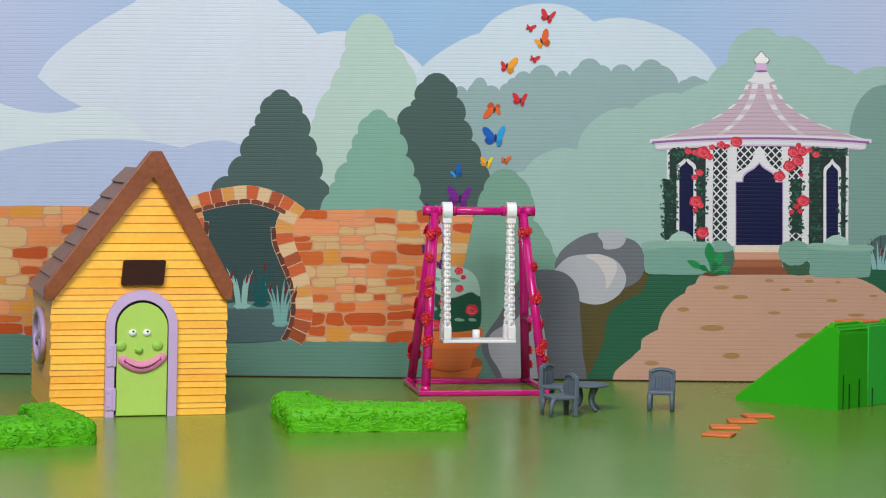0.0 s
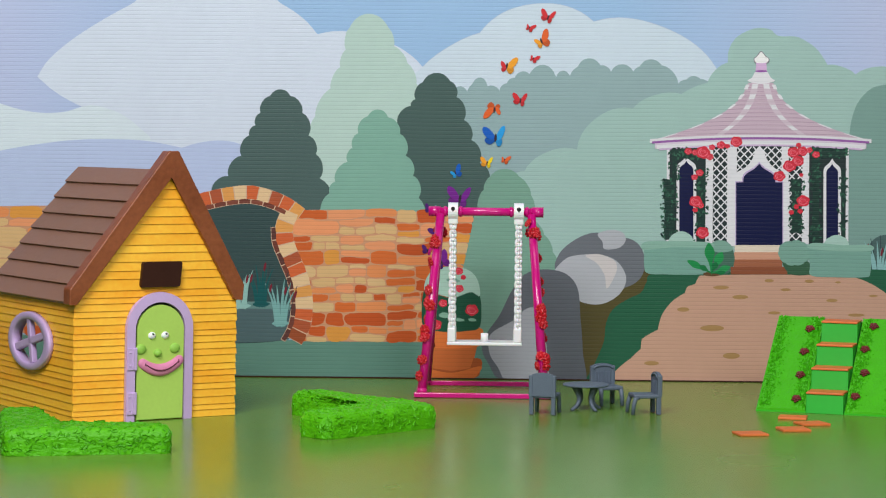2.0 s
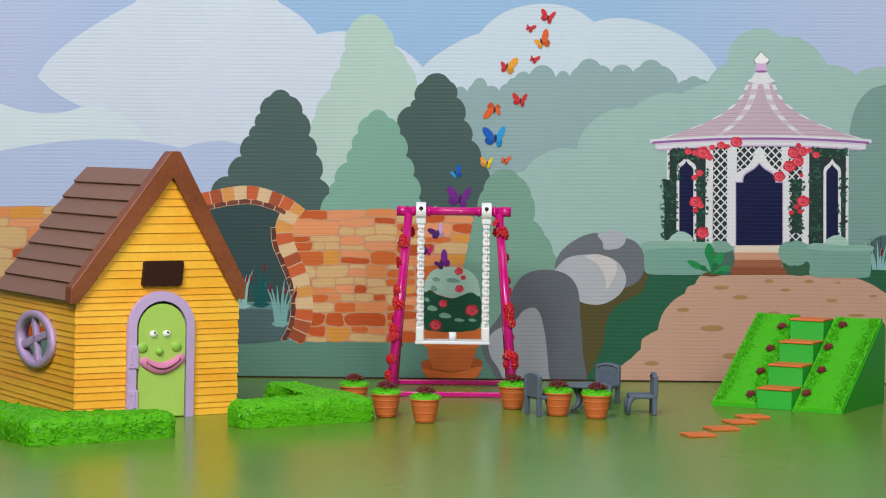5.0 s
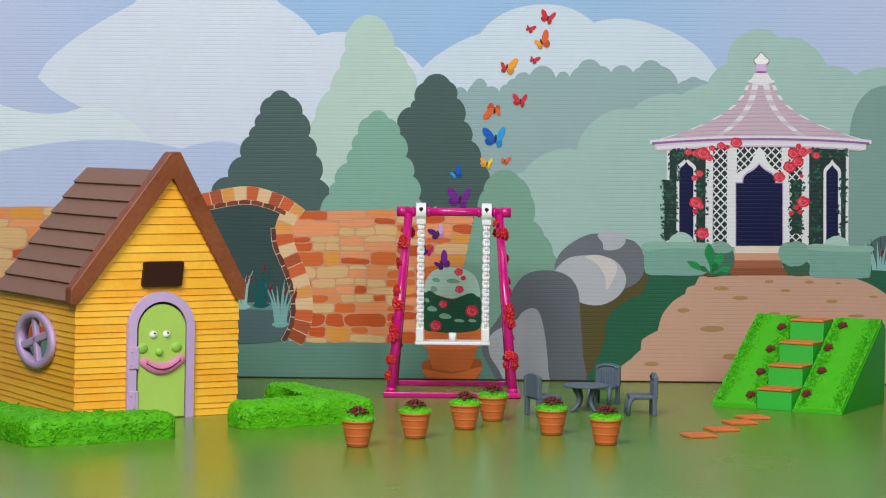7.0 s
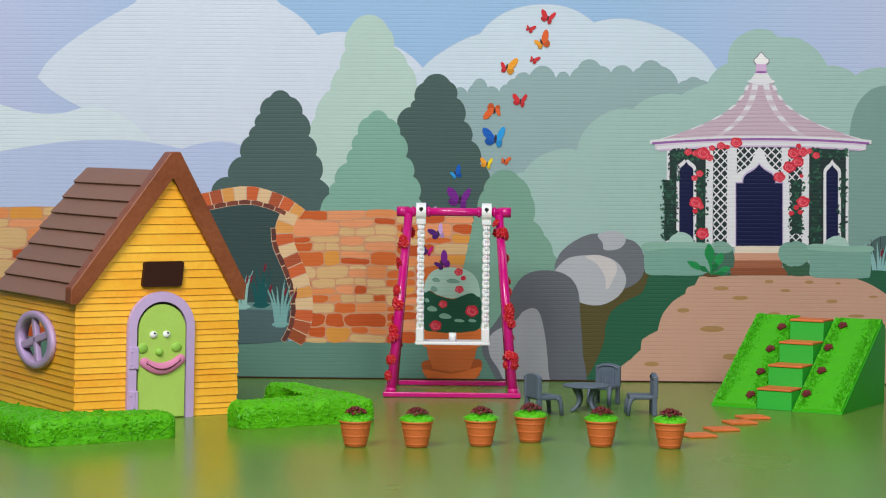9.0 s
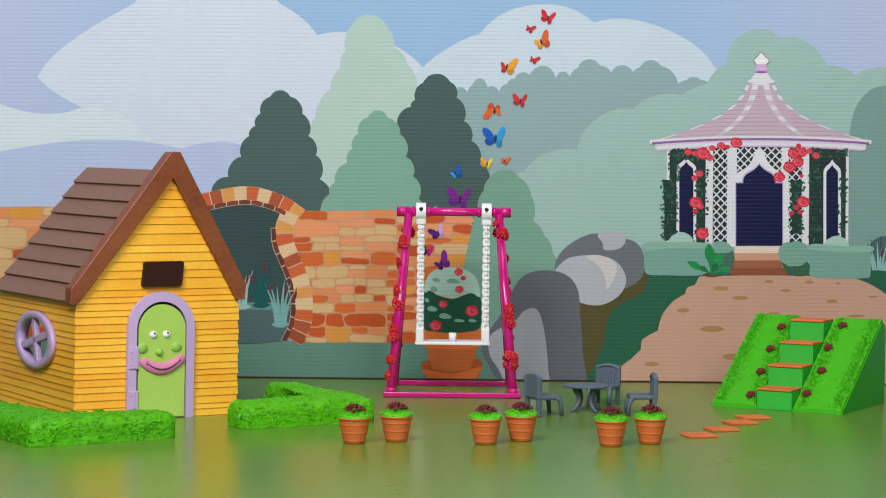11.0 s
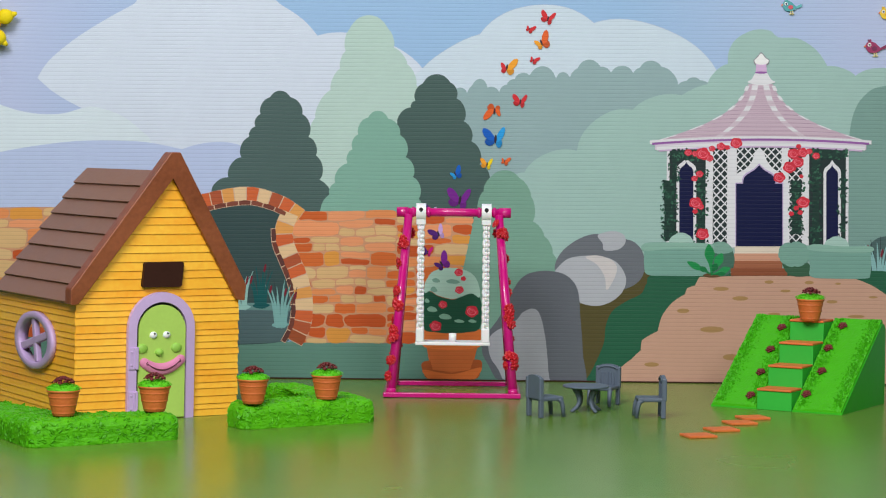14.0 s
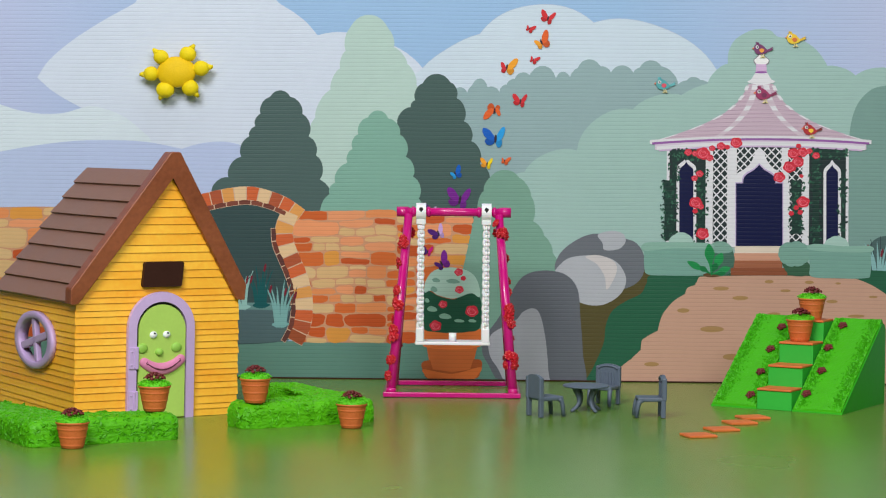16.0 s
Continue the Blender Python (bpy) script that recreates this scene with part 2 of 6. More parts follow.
def make_house():
    house = empty("toy_house", "yellow clapboard toy house, brown shingled roof, smiling green door", "toy house")
    # bare shell behind the boards, open at the back
    bm = bmesh.new()
    slab(bm, [(-HW, 0), (HW, 0), (HW, EAVE), (0, RIDGE - 0.004), (-HW, EAVE)], -HD, -HD + 0.003)
    part("front_wall", lean(bm), M_YELLOW, house)
    ring_n, wr, wc = 40, 0.0236, (-0.008, 0.0722)
    oval = 1.98
    for sx in (-1, 1):
        bm = bmesh.new()
        # a wall plate with a round opening
        out = [(-HD + 0.003, 0), (HD, 0), (HD, EAVE), (-HD + 0.003, EAVE)]
        faces = []
        for x in (sx * HW, sx * (HW - 0.003)):
            ov = [bm.verts.new((x, y, z)) for y, z in out]
            iv = [bm.verts.new((x, wc[0] + oval * wr * math.cos(2 * math.pi * i / ring_n), wc[1] + wr * math.sin(2 * math.pi * i / ring_n))) for i in range(ring_n)]
            es = [bm.edges.new((ov[i], ov[(i + 1) % 4])) for i in range(4)] + [bm.edges.new((iv[i], iv[(i + 1) % ring_n])) for i in range(ring_n)]
            bmesh.ops.triangle_fill(bm, use_beauty=True, edges=es)
            faces.append(iv)
        for i in range(ring_n):
            bm.faces.new((faces[0][i], faces[0][(i + 1) % ring_n], faces[1][(i + 1) % ring_n], faces[1][i]))
        side = part("side_wall", lean(bm), M_YELLOW, house)
        # lapped boards along the side, cut where they meet the opening
        for z, ztop in zip(BOARDS, BOARDS[1:]):
            if z > EAVE - 0.001:
                break
            zm = (z + ztop) / 2
            cut = oval * math.sqrt(max(0.0, 0.0256 ** 2 - (zm - wc[1]) ** 2))
            spans = [(-HD - 0.0012, HD)] if cut == 0 else [(-HD - 0.0012, wc[0] - cut), (wc[0] + cut, HD)]
            for y0, y1 in spans:
                bm = bmesh.new()
                t0, t1 = 0.0016, 0.0006
                zz = min(ztop, EAVE)
                v = [bm.verts.new((sx * (HW + o), y, h)) for y in (y0, y1) for o, h in ((0.0001, z), (t0, z + 0.0004), (t1, zz), (0.0001, zz))]
                for i in range(4):
                    bm.faces.new((v[i], v[(i + 1) % 4], v[4 + (i + 1) % 4], v[4 + i]))
                bm.faces.new(v[:4][::-1]); bm.faces.new(v[4:])
                part("plank", lean(bm), M_YELLOW, side)
        # round lilac window with a cross bar
        win = empty("round_window", "", "")
        win.name = "round_window"
        win.parent = house
        bm = bmesh.new()
        n = 40
        prof = ((0.0218, -0.005), (0.0218, 0.0046), (0.0224, 0.0056), (0.0278, 0.0056), (0.0287, 0.0046), (0.0289, 0.0003), (0.0252, 0.0003), (0.0252, -0.005))
        rings = [[bm.verts.new((sx * (HW + 0.0012 + d), wc[0] + r * 1.84 * math.cos(2 * math.pi * i / n), wc[1] + r * math.sin(2 * math.pi * i / n))) for i in range(n)] for r, d in prof]
        for a, b in zip(rings, rings[1:] + rings[:1]):
            for i in range(n):
                bm.faces.new((a[i], a[(i + 1) % n], b[(i + 1) % n], b[i]))
        part("window_frame", lean(bm), M_LILAC, win, "lilac ring-shaped frame", True)
        for turn, span in ((13, 0.084), (104, 0.0450)):
            bm = bmesh.new()
            box(bm, (0, 0, 0), (0.006, span, 0.0076), 0.0012, 2, pose(sx * (HW + 0.002), wc[0], wc[1], turn * sx, 0, 0))
            part("glazing_bar", lean(bm), M_LILAC, win)
    # front boards, narrowing into the gable
    fw = house.children[0]
    for k, (z, zz) in enumerate(zip(BOARDS, BOARDS[1:])):
        a, b = gable_half(z), gable_half(zz)
        bm = bmesh.new()
        ext = 0.0016 + 0.0006 * math.sin(k * 2.3)
        a, b = (a + ext, b + ext) if zz < EAVE else (a - 0.001, max(b - 0.001, 0.0004))
        v = [bm.verts.new(p) for p in ((-a, -HD - 0.0001, z), (a, -HD - 0.0001, z), (a, -HD - 0.0018, z + 0.0003), (-a, -HD - 0.0018, z + 0.0003),
                                       (-b, -HD - 0.0001, zz), (b, -HD - 0.0001, zz), (b, -HD - 0.0007, zz), (-b, -HD - 0.0007, zz))]
        for f in ((0, 1, 2, 3), (7, 6, 5, 4), (3, 2, 6, 7), (0, 3, 7, 4), (1, 5, 6, 2), (0, 4, 5, 1)):
            bm.faces.new([v[i] for i in f])
        part("plank", lean(bm), M_YELLOW, fw)
    # roof: two boards, rows of shingles, and thick barge boards at both ends
    run, rise = 0.0885, RIDGE - 0.1165
    length = math.hypot(run, rise)
    ang = math.degrees(math.atan2(rise, run))
    roof = part("roof", bmesh.new(), M_ROOF, house)
    for sx in (-1, 1):
        m = Matrix.Translation((0, 0, RIDGE - 0.001)) @ pose(0, 0, 0, 0, sx * ang, 0)
        bm = box(bmesh.new(), (sx * length / 2, 0, -0.002), (length, 2 * HD, 0.003), 0, 1, m)
        part("roof_board", lean(bm), M_ROOF, roof)
        rows = 8
        for i in range(rows):
            s0, s1 = length * i / rows, length * (i + 1) / rows + 0.001
            bm = bmesh.new()
            y0, y1 = -HD + 0.002, HD + 0.002 + 0.0012 * math.sin(i * 3.1)
            v = [bm.verts.new((sx * s, y, h)) for y in (y0, y1) for s, h in ((s0, -0.0006), (s0, 0.0008), (s1, 0.0036), (s1, 0.0008))]
            for j in range(4):
                bm.faces.new((v[j], v[(j + 1) % 4], v[4 + (j + 1) % 4], v[4 + j]))
            bm.faces.new(v[:4][::-1]); bm.faces.new(v[4:])
            bmesh.ops.transform(bm, matrix=m, verts=bm.verts)
            part("shingle", lean(bm), M_ROOF, roof)
    slope = [(0.0052, 0.2610), (0.0908, 0.1295), (0.0902, 0.1142), (0.0818, 0.1150)]
    out = slope + [(0, 0.2375)] + [(-x - 0.0034 * (z < 0.2), z) for x, z in slope[::-1]]
    bm = slab(bmesh.new(), out, -HD - 0.0075, -HD + 0.0085)
    es = [e for e in bm.edges if e.calc_length() > 0.010]
    bmesh.ops.bevel(bm, geom=es, offset=0.0012, segments=2, affect="EDGES", profile=0.5)
    part("barge_board", lean(bm), M_BARGE, roof, "russet brown gable board")
    # dark plaque
    bm = slab(bmesh.new(), round_rect(0.0415, 0.0245, 0.0022, 3, 0.0005, 0.1415), -HD - 0.0062, -HD - 0.001)
    part("plaque", lean(bm), M_DARK, house, "blank dark brown plaque")
    # door surround: a round-headed lilac band
    yf = -HD - 0.003

    def arch(half, top, n=18):
        c = top - half
        return [(half, 0)] + [(half * math.cos(t), c + half * math.sin(t)) for t in (math.pi * i / n for i in range(n + 1))] + [(-half, 0)]

    bm = bmesh.new()
    a, b = arch(0.0352, 0.1245), arch(0.0262, 0.1145)
    cx = 0.0015
    loops = []
    for pts, y, o in ((a, yf + 0.001, 0), (a, yf - 0.0036, -0.0006), (b, yf - 0.0042, 0.0006), (b, yf + 0.001, 0)):
        loops.append([bm.verts.new((cx + x * (1 + o * 8), y, z * (1 + o * 4))) for x, z in pts])
    for p, q in zip(loops, loops[1:]):
        for i in range(len(p) - 1):
            bm.faces.new((p[i], p[i + 1], q[i + 1], q[i]))
    for e in (0, -1):
        bm.faces.new([p[e] for p in loops])
    part("door_frame", lean(bm), M_LILAC, house, "lilac round-headed door surround")
    # black sheet behind the door, colouring in the shade of the gap round it
    bm = slab(bmesh.new(), [(cx + x, z + 0.0015) for x, z in arch(0.0262, 0.1140)], yf - 0.0002, yf + 0.0004)
    part("door_gap", lean(bm), M_BLACK, house)
    bm = slab(bmesh.new(), [(cx + x + 0.0006, z + 0.001) for x, z in arch(0.0247, 0.1110)], yf - 0.0034, yf - 0.0006)
    bmesh.ops.bevel(bm, geom=[e for e in bm.edges if abs(e.verts[0].co.y - e.verts[1].co.y) < 1e-5 and e.verts[0].co.y < yf - 0.002], offset=0.0006, segments=2, affect="EDGES")
    door = part("door", lean(bm), M_DOOR, house, "closed lime-green door with a moulded smile")
    fy = yf - 0.0034
    for x, look_x in ((-0.0090, 0.0004), (0.0050, 0.0004)):
        eye = part("eye", lean(ball(bmesh.new(), (cx + x, fy, 0.0825), (0.0041, 0.0028, 0.0036))), M_WHITE, door, "round white bead", True)
        part("pupil", lean(ball(bmesh.new(), (cx + x + look_x, fy - 0.0022, 0.0839), (0.0013, 0.0008, 0.0012), 10, 6)), M_BLACK, eye, "", True)
    for x in (-0.0203, 0.0156):
        part("cheek", lean(ball(bmesh.new(), (cx + x, fy, 0.0695), (0.0057, 0.0026, 0.0050))), M_CHEEK, door, "raised green dome", True)
    part("nose", lean(ball(bmesh.new(), (cx - 0.0026, fy, 0.0655), (0.0043, 0.004, 0.0038))), M_CHEEK, door, "", True)
    pts, tap = [], []
    for i in range(33):
        t = i / 16 - 1
        pts.append((cx + 0.0010 + 0.0192 * t, fy - 0.0004, 0.0490 + 0.0078 * t * t + 0.0010 * t))
        tap.append(0.0061 - 0.0012 * abs(t) ** 1.5)
    bm = sweep(bmesh.new(), pts, 0.006, 16, tap)
    for e in (0, -1):
        ball(bm, pts[e], (0.0049, 0.0049, 0.0049), 16, 10)
    for v in bm.verts:
        v.co.y = fy - 0.0004 + (v.co.y - fy + 0.0004) * 0.62
    mouth = part("mouth", lean(bm), M_LIPS, door, "wide curved pink clay lips", True)
    pts = [(cx + 0.0010 + 0.0172 * t, fy - 0.0041 + 0.0005 * abs(t) ** 3, 0.0487 + 0.0074 * t * t + 0.0010 * t) for t in (i / 12 - 1 for i in range(25))]
    tap = [0.0009 - 0.0005 * abs(i / 12 - 1) ** 2 for i in range(25)]
    part("mouth_line", lean(sweep(bmesh.new(), pts, 0.0008, 6, tap)), M_MOUTH, mouth, "", True)
    for e, d in ((0, -1), (-1, 1)):
        p = Vector(pts[e])
        crease = [p + Vector((d * x, 0.0001, z)) for x, z in ((-0.0004, -0.0016), (0.0006, -0.0006), (0.0006, 0.0006), (-0.0002, 0.0018))]
        part("dimple", lean(sweep(bmesh.new(), crease, 0.0004, 5)), M_MOUTH, mouth, "", True)
    for z in (0.0175, 0.0605):
        hinge = part("hinge", lean(box(bmesh.new(), (cx - 0.0312, yf - 0.0044, z), (0.0062, 0.0016, 0.0215), 0.0005)), M_LILAC, house, "lilac painted hinge")
        part("hinge_leaf", lean(box(bmesh.new(), (cx - 0.0262, yf - 0.0046, z), (0.0030, 0.0026, 0.0220), 0.0007)), M_LILAC, hinge)
        part("hinge_knuckle", lean(box(bmesh.new(), (cx - 0.0284, yf - 0.0052, z), (0.0018, 0.0018, 0.0205), 0.0006)), M_LILAC, hinge)
        for dz in (-0.0065, 0.0065):
            part("screw_head", lean(ball(bmesh.new(), (cx - 0.0318, yf - 0.0052, z + dz), (0.0012, 0.0007, 0.0012), 8, 5)), M_LILAC, hinge, "", True)
    return house


# ---- the swing ----
SW, SD, SH = 0.0655, 0.0555, 0.1975


def make_rose(n_rings=3):
    """A small moulded rose: cupped petals in rings round a bud."""
    bm = bmesh.new()
    ball(bm, (0, 0, 0.0005), (0.0022, 0.0022, 0.002), 8, 6)
    rnd = random.Random(4)
    for r, k, tip in ((0.0016, 4, 62), (0.0028, 6, 40), (0.0039, 8, 16)):
        for i in range(k):
            a = 2 * math.pi * (i + rnd.random() * 0.4) / k
            m = Matrix.Rotation(a, 4, "Z") @ Matrix.Translation((r, 0, 0.0006)) @ Matrix.Rotation(-radians(tip), 4, "Y")
            bmesh.ops.create_uvsphere(bm, u_segments=6, v_segments=4, radius=1, matrix=m @ Matrix.Diagonal((0.0017, 0.0018, 0.0006, 1)))
    me = bpy.data.meshes.new("rose")
    for f in bm.faces:
        f.smooth = True
    bm.to_mesh(me)
    bm.free()
    me.materials.append(M_ROSE)
    return me


def make_swing():
    s = empty("garden_swing", "magenta toy swing frame with white chains, climbing red roses", "swing")
    for sy in (-1, 1):
        part("base_rail", box(bmesh.new(), (0, sy * 0.0615, 0.0032), (0.1475, 0.0058, 0.0052), 0.0009), M_MAGENTA, s)
    for sx in (-1, 1):
        part("base_rail", box(bmesh.new(), (sx * 0.0705, 0, 0.0034), (0.0064, 0.1172, 0.0046), 0.0009), M_MAGENTA, s)
    legs = {}
    for sx in (-1, 1):
        for sy in (-1, 1):
            legs[sx, sy] = ((sx * 0.0495, sy * 0.003, SH - 0.003), (sx * SW, sy * SD, 0.004))
            part("leg", tube(bmesh.new(), *legs[sx, sy], 0.0046, 0.0053, 18), M_MAGENTA, s, "", True)
            part("foot_collar", tube(bmesh.new(), (sx * SW, sy * SD, 0.004), (sx * (SW - 0.0003), sy * (SD - 0.0012), 0.009), 0.0056, 0.0053, 18), M_MAGENTA, s, "", True)
        part("cross_bar", tube(bmesh.new(), (sx * 0.0592, -0.034, 0.078), (sx * 0.0592, 0.034, 0.078), 0.0038), M_MAGENTA, s, "", True)
        part("bar_cap", tube(bmesh.new(), (sx * 0.0495, 0, SH), (sx * 0.0625, 0, SH), 0.0056, None, 20), M_MAGENTA, s, "", True)
    part("top_bar", tube(bmesh.new(), (-0.0495, 0, SH), (0.0495, 0, SH), 0.0046, None, 18), M_MAGENTA, s, "", True)
    for x in (-0.0445, -0.0275, 0.0275, 0.0445):
        part("collar", tube(bmesh.new(), (x - 0.0016, 0, SH), (x + 0.0016, 0, SH), 0.0058, None, 18), M_MAGENTA, s, "", True)
    link = None
    for sx in (-1, 1):
        x = sx * 0.0358
        bm = bmesh.new()
        tube(bm, (x - 0.0053, 0, SH), (x + 0.0053, 0, SH), 0.0098, None, 24)
        box(bm, (x, 0, SH - 0.0085), (0.0104, 0.012, 0.0105), 0.001)
        hub = part("hanger_hub", bm, M_WHITE, s, "white plastic hanger block")
        part("screw_hole", tube(bmesh.new(), (x, -0.0101, SH + 0.003), (x, -0.0094, SH + 0.003), 0.0016, 0.0024, 10), M_BLACK, hub)
        part("seam", box(bmesh.new(), (x, -0.0062, SH - 0.0046), (0.0106, 0.0006, 0.0005)), M_BLACK, hub)
        for sx2 in (-1, 1):
            part("hub_mark", tube(bmesh.new(), (x, -0.0099, SH + 0.0002), (x + sx2 * 0.0018, -0.0095, SH + 0.0036), 0.0004, None, 6), M_BLACK, hub)
        for sy in (-1, 1):
            a, b = Vector((x, sy * 0.003, SH - 0.013)), Vector((x, sy * 0.0135, 0.071))
            d = b - a
            q = d.to_track_quat("Z", "Y").to_matrix().to_4x4()
            k = 25
            for i in range(k):
                m = Matrix.Translation(a + d * ((i + 0.5) / k)) @ q @ Matrix.Rotation(radians(90 * (i % 2) + 45 * 0), 4, "Z")
                if link is None:
                    bm = bmesh.new()
                    hl, hw = 0.0026, 0.0027
                    pts = []
                    for j in range(13):
                        t = 2 * math.pi * j / 12
                        pts.append((hw * math.cos(t), 0, hl * (1 if math.sin(t) > 0.1 else -1 if math.sin(t) < -0.1 else 0) * 0.5 + hw * math.sin(t)))
                    sweep(bm, pts, 0.0016, 7)
                    link = part("chain_link", bm, M_WHITE, s, "white plastic chain link", True)
                    link.matrix_basis = m
                else:
                    tagged(share(link, m, s), "white plastic chain link")
            part("chain_socket", box(bmesh.new(), (x, sy * 0.0135, 0.0635), (0.0088, 0.0075, 0.0155), 0.0012), M_WHITE, s)
    part("seat", box(bmesh.new(), (0, 0, 0.0545), (0.0815, 0.034, 0.0034), 0.0008), M_WHITE, s, "flat white plastic seat")
    part("peg", tube(bmesh.new(), (0, -0.008, 0.056), (0, -0.008, 0.0655), 0.0042, None, 14), M_WHITE, s, "", True)
    rose = make_rose()
    rnd = random.Random(11)
    first = True
    # clusters up each leg: share of the way down, and how many
    for (sx, sy), spots in (((-1, -1), ((0.14, 2), (0.17, 3), (0.27, 2), (0.43, 4), (0.5, 3), (0.66, 4), (0.7, 3), (0.83, 3), (0.89, 2))),
                            ((1, -1), ((0.05, 2), (0.09, 4), (0.13, 3), (0.52, 4), (0.56, 4), (0.62, 2), (0.79, 5), (0.83, 3))),
                            ((1, 1), ((0.4, 3), (0.45, 3), (0.6, 3), (0.72, 3), (0.25, 2), (0.12, 3), (0.85, 2))),
                            ((-1, 1), ((0.1, 3), (0.3, 2), (0.48, 4), (0.62, 2), (0.75, 3), (0.8, 3)))):
        a, b = (Vector(p) for p in legs[sx, sy])
        for t, k in spots:
            for i in range(max(1, round(k * 0.62))):
                n = Vector((sx * rnd.uniform(0.1, 1) if rnd.random() < 0.75 else rnd.uniform(-1, 1), sy * rnd.uniform(0.3, 1.2), rnd.uniform(-0.3, 0.5))).normalized()
                p = a.lerp(b, t + rnd.uniform(-0.016, 0.016)) + n * 0.0058
                m = Matrix.Translation(p) @ n.to_track_quat("Z", "Y").to_matrix().to_4x4() @ Matrix.Rotation(rnd.random() * 6, 4, "Z") @ Matrix.Scale(rnd.uniform(0.95, 1.25), 4)
                o = new("rose", rose)
                o.parent, o.matrix_basis = s, m
                if first:
                    tagged(o, "small red moulded rose")
                    first = False
    return s


# ---- hedges ----
def make_hedge(seed, la, lb, w=0.0415, h=0.0232):
    """An L of modelling clay pressed with little leaves. The outer corner is the origin; one arm runs along -x, one along +y."""
    rnd = random.Random(seed)
    hedge = empty("hedge", "bright green L-shaped clay hedge pressed with small leaves", "hedge", "low hedges")
    bm = bmesh.new()
    out = [(0, 0), (0, lb), (-w, lb), (-w, w), (-la, w), (-la, 0)]
    a = [bm.verts.new((x, y, 0)) for x, y in out]
    b = [bm.verts.new((x, y, h)) for x, y in out]
    bm.faces.new(a[::-1]); bm.faces.new(b)
    for i in range(6):
        bm.faces.new((a[i], a[(i + 1) % 6], b[(i + 1) % 6], b[i]))
    es = [e for e in bm.edges if max(v.co.z for v in e.verts) > 0.01 and not all(abs(v.co.x + w) + abs(v.co.y - w) < 1e-4 for v in e.verts)]
    bmesh.ops.bevel(bm, geom=es, offset=0.0098, segments=5, affect="EDGES", profile=0.5)
    bmesh.ops.triangulate(bm, faces=bm.faces)
    for _ in range(6):
        long = [e for e in bm.edges if e.calc_length() > 0.0017]
        if not long:
            break
        bmesh.ops.subdivide_edges(bm, edges=long, cuts=1, use_grid_fill=True)
        bmesh.ops.triangulate(bm, faces=[f for f in bm.faces if len(f.verts) > 3])
    bm.normal_update()
    off = Vector((seed * 7, 0, 0))
    for v in bm.verts:
        if v.co.z > 0.0005:
            q = v.co + 0.0035 * Vector((noise.noise(v.co * 150), noise.noise(v.co * 150 + Vector((5, 0, 0))), 0))
            cell = noise.voronoi(Vector((q.x * 210, q.y * 210, q.z * 340)) + off)[0][0]
            fine = noise.voronoi(Vector((q.x * 420, q.y * 420, q.z * 600)) + off)[0][0]
            v.co += v.normal * (0.0009 * (0.45 - cell) + 0.0006 * (0.45 - fine) + 0.0012 * noise.noise(v.co * 55 + off))
    body = part("body", bm, M_HEDGE, hedge, "", True)
    # small leaves lifted out of the clay
    lb_bm = bmesh.new()
    faces = [f for f in body.data.polygons if f.center.z > 0.002]
    for f in rnd.choices(faces, [f.area for f in faces], k=1250):
        nrm = Vector(f.normal)
        ln = rnd.uniform(0.0016, 0.0035)
        m = Matrix.Translation(Vector(f.center) + nrm * 0.0002) @ nrm.to_track_quat("Z", "Y").to_matrix().to_4x4() @ Matrix.Rotation(rnd.random() * 6.28, 4, "Z") @ Matrix.Rotation(rnd.uniform(-0.35, 0.35), 4, "X")
        rim = ((-ln, 0, -0.0003), (-ln * 0.4, ln * 0.42, 0.0003), (ln * 0.3, ln * 0.40, 0.0003), (ln, 0, 0.0002), (ln * 0.3, -ln * 0.40, 0.0003), (-ln * 0.4, -ln * 0.42, 0.0003))
        vs = [lb_bm.verts.new(m @ Vector(p)) for p in rim]
        low = [lb_bm.verts.new(m @ Vector((x * 1.06, y * 1.1, -0.0009))) for x, y, z in rim]
        rib = [lb_bm.verts.new(m @ Vector((ln * x, 0, -0.0002))) for x in (-0.4, 0.4)]
        for a, b, c in ((0, 1, 6), (5, 0, 6), (2, 3, 7), (3, 4, 7)):
            pts3 = [(vs + rib)[k] for k in (a, b, c)]
            lb_bm.faces.new(pts3)
        lb_bm.faces.new((vs[1], vs[2], rib[1], rib[0]))
        lb_bm.faces.new((vs[4], vs[5], rib[0], rib[1]))
        for k in range(6):
            lb_bm.faces.new((low[k], low[(k + 1) % 6], vs[(k + 1) % 6], vs[k]))
    tagged(part("leaves", lb_bm, M_HEDGE, hedge), "", "", "", "stuff")
    return hedge


# ---- the stepped ramp ----
RW, RD, RH = 0.0720, 0.0665, 0.0884


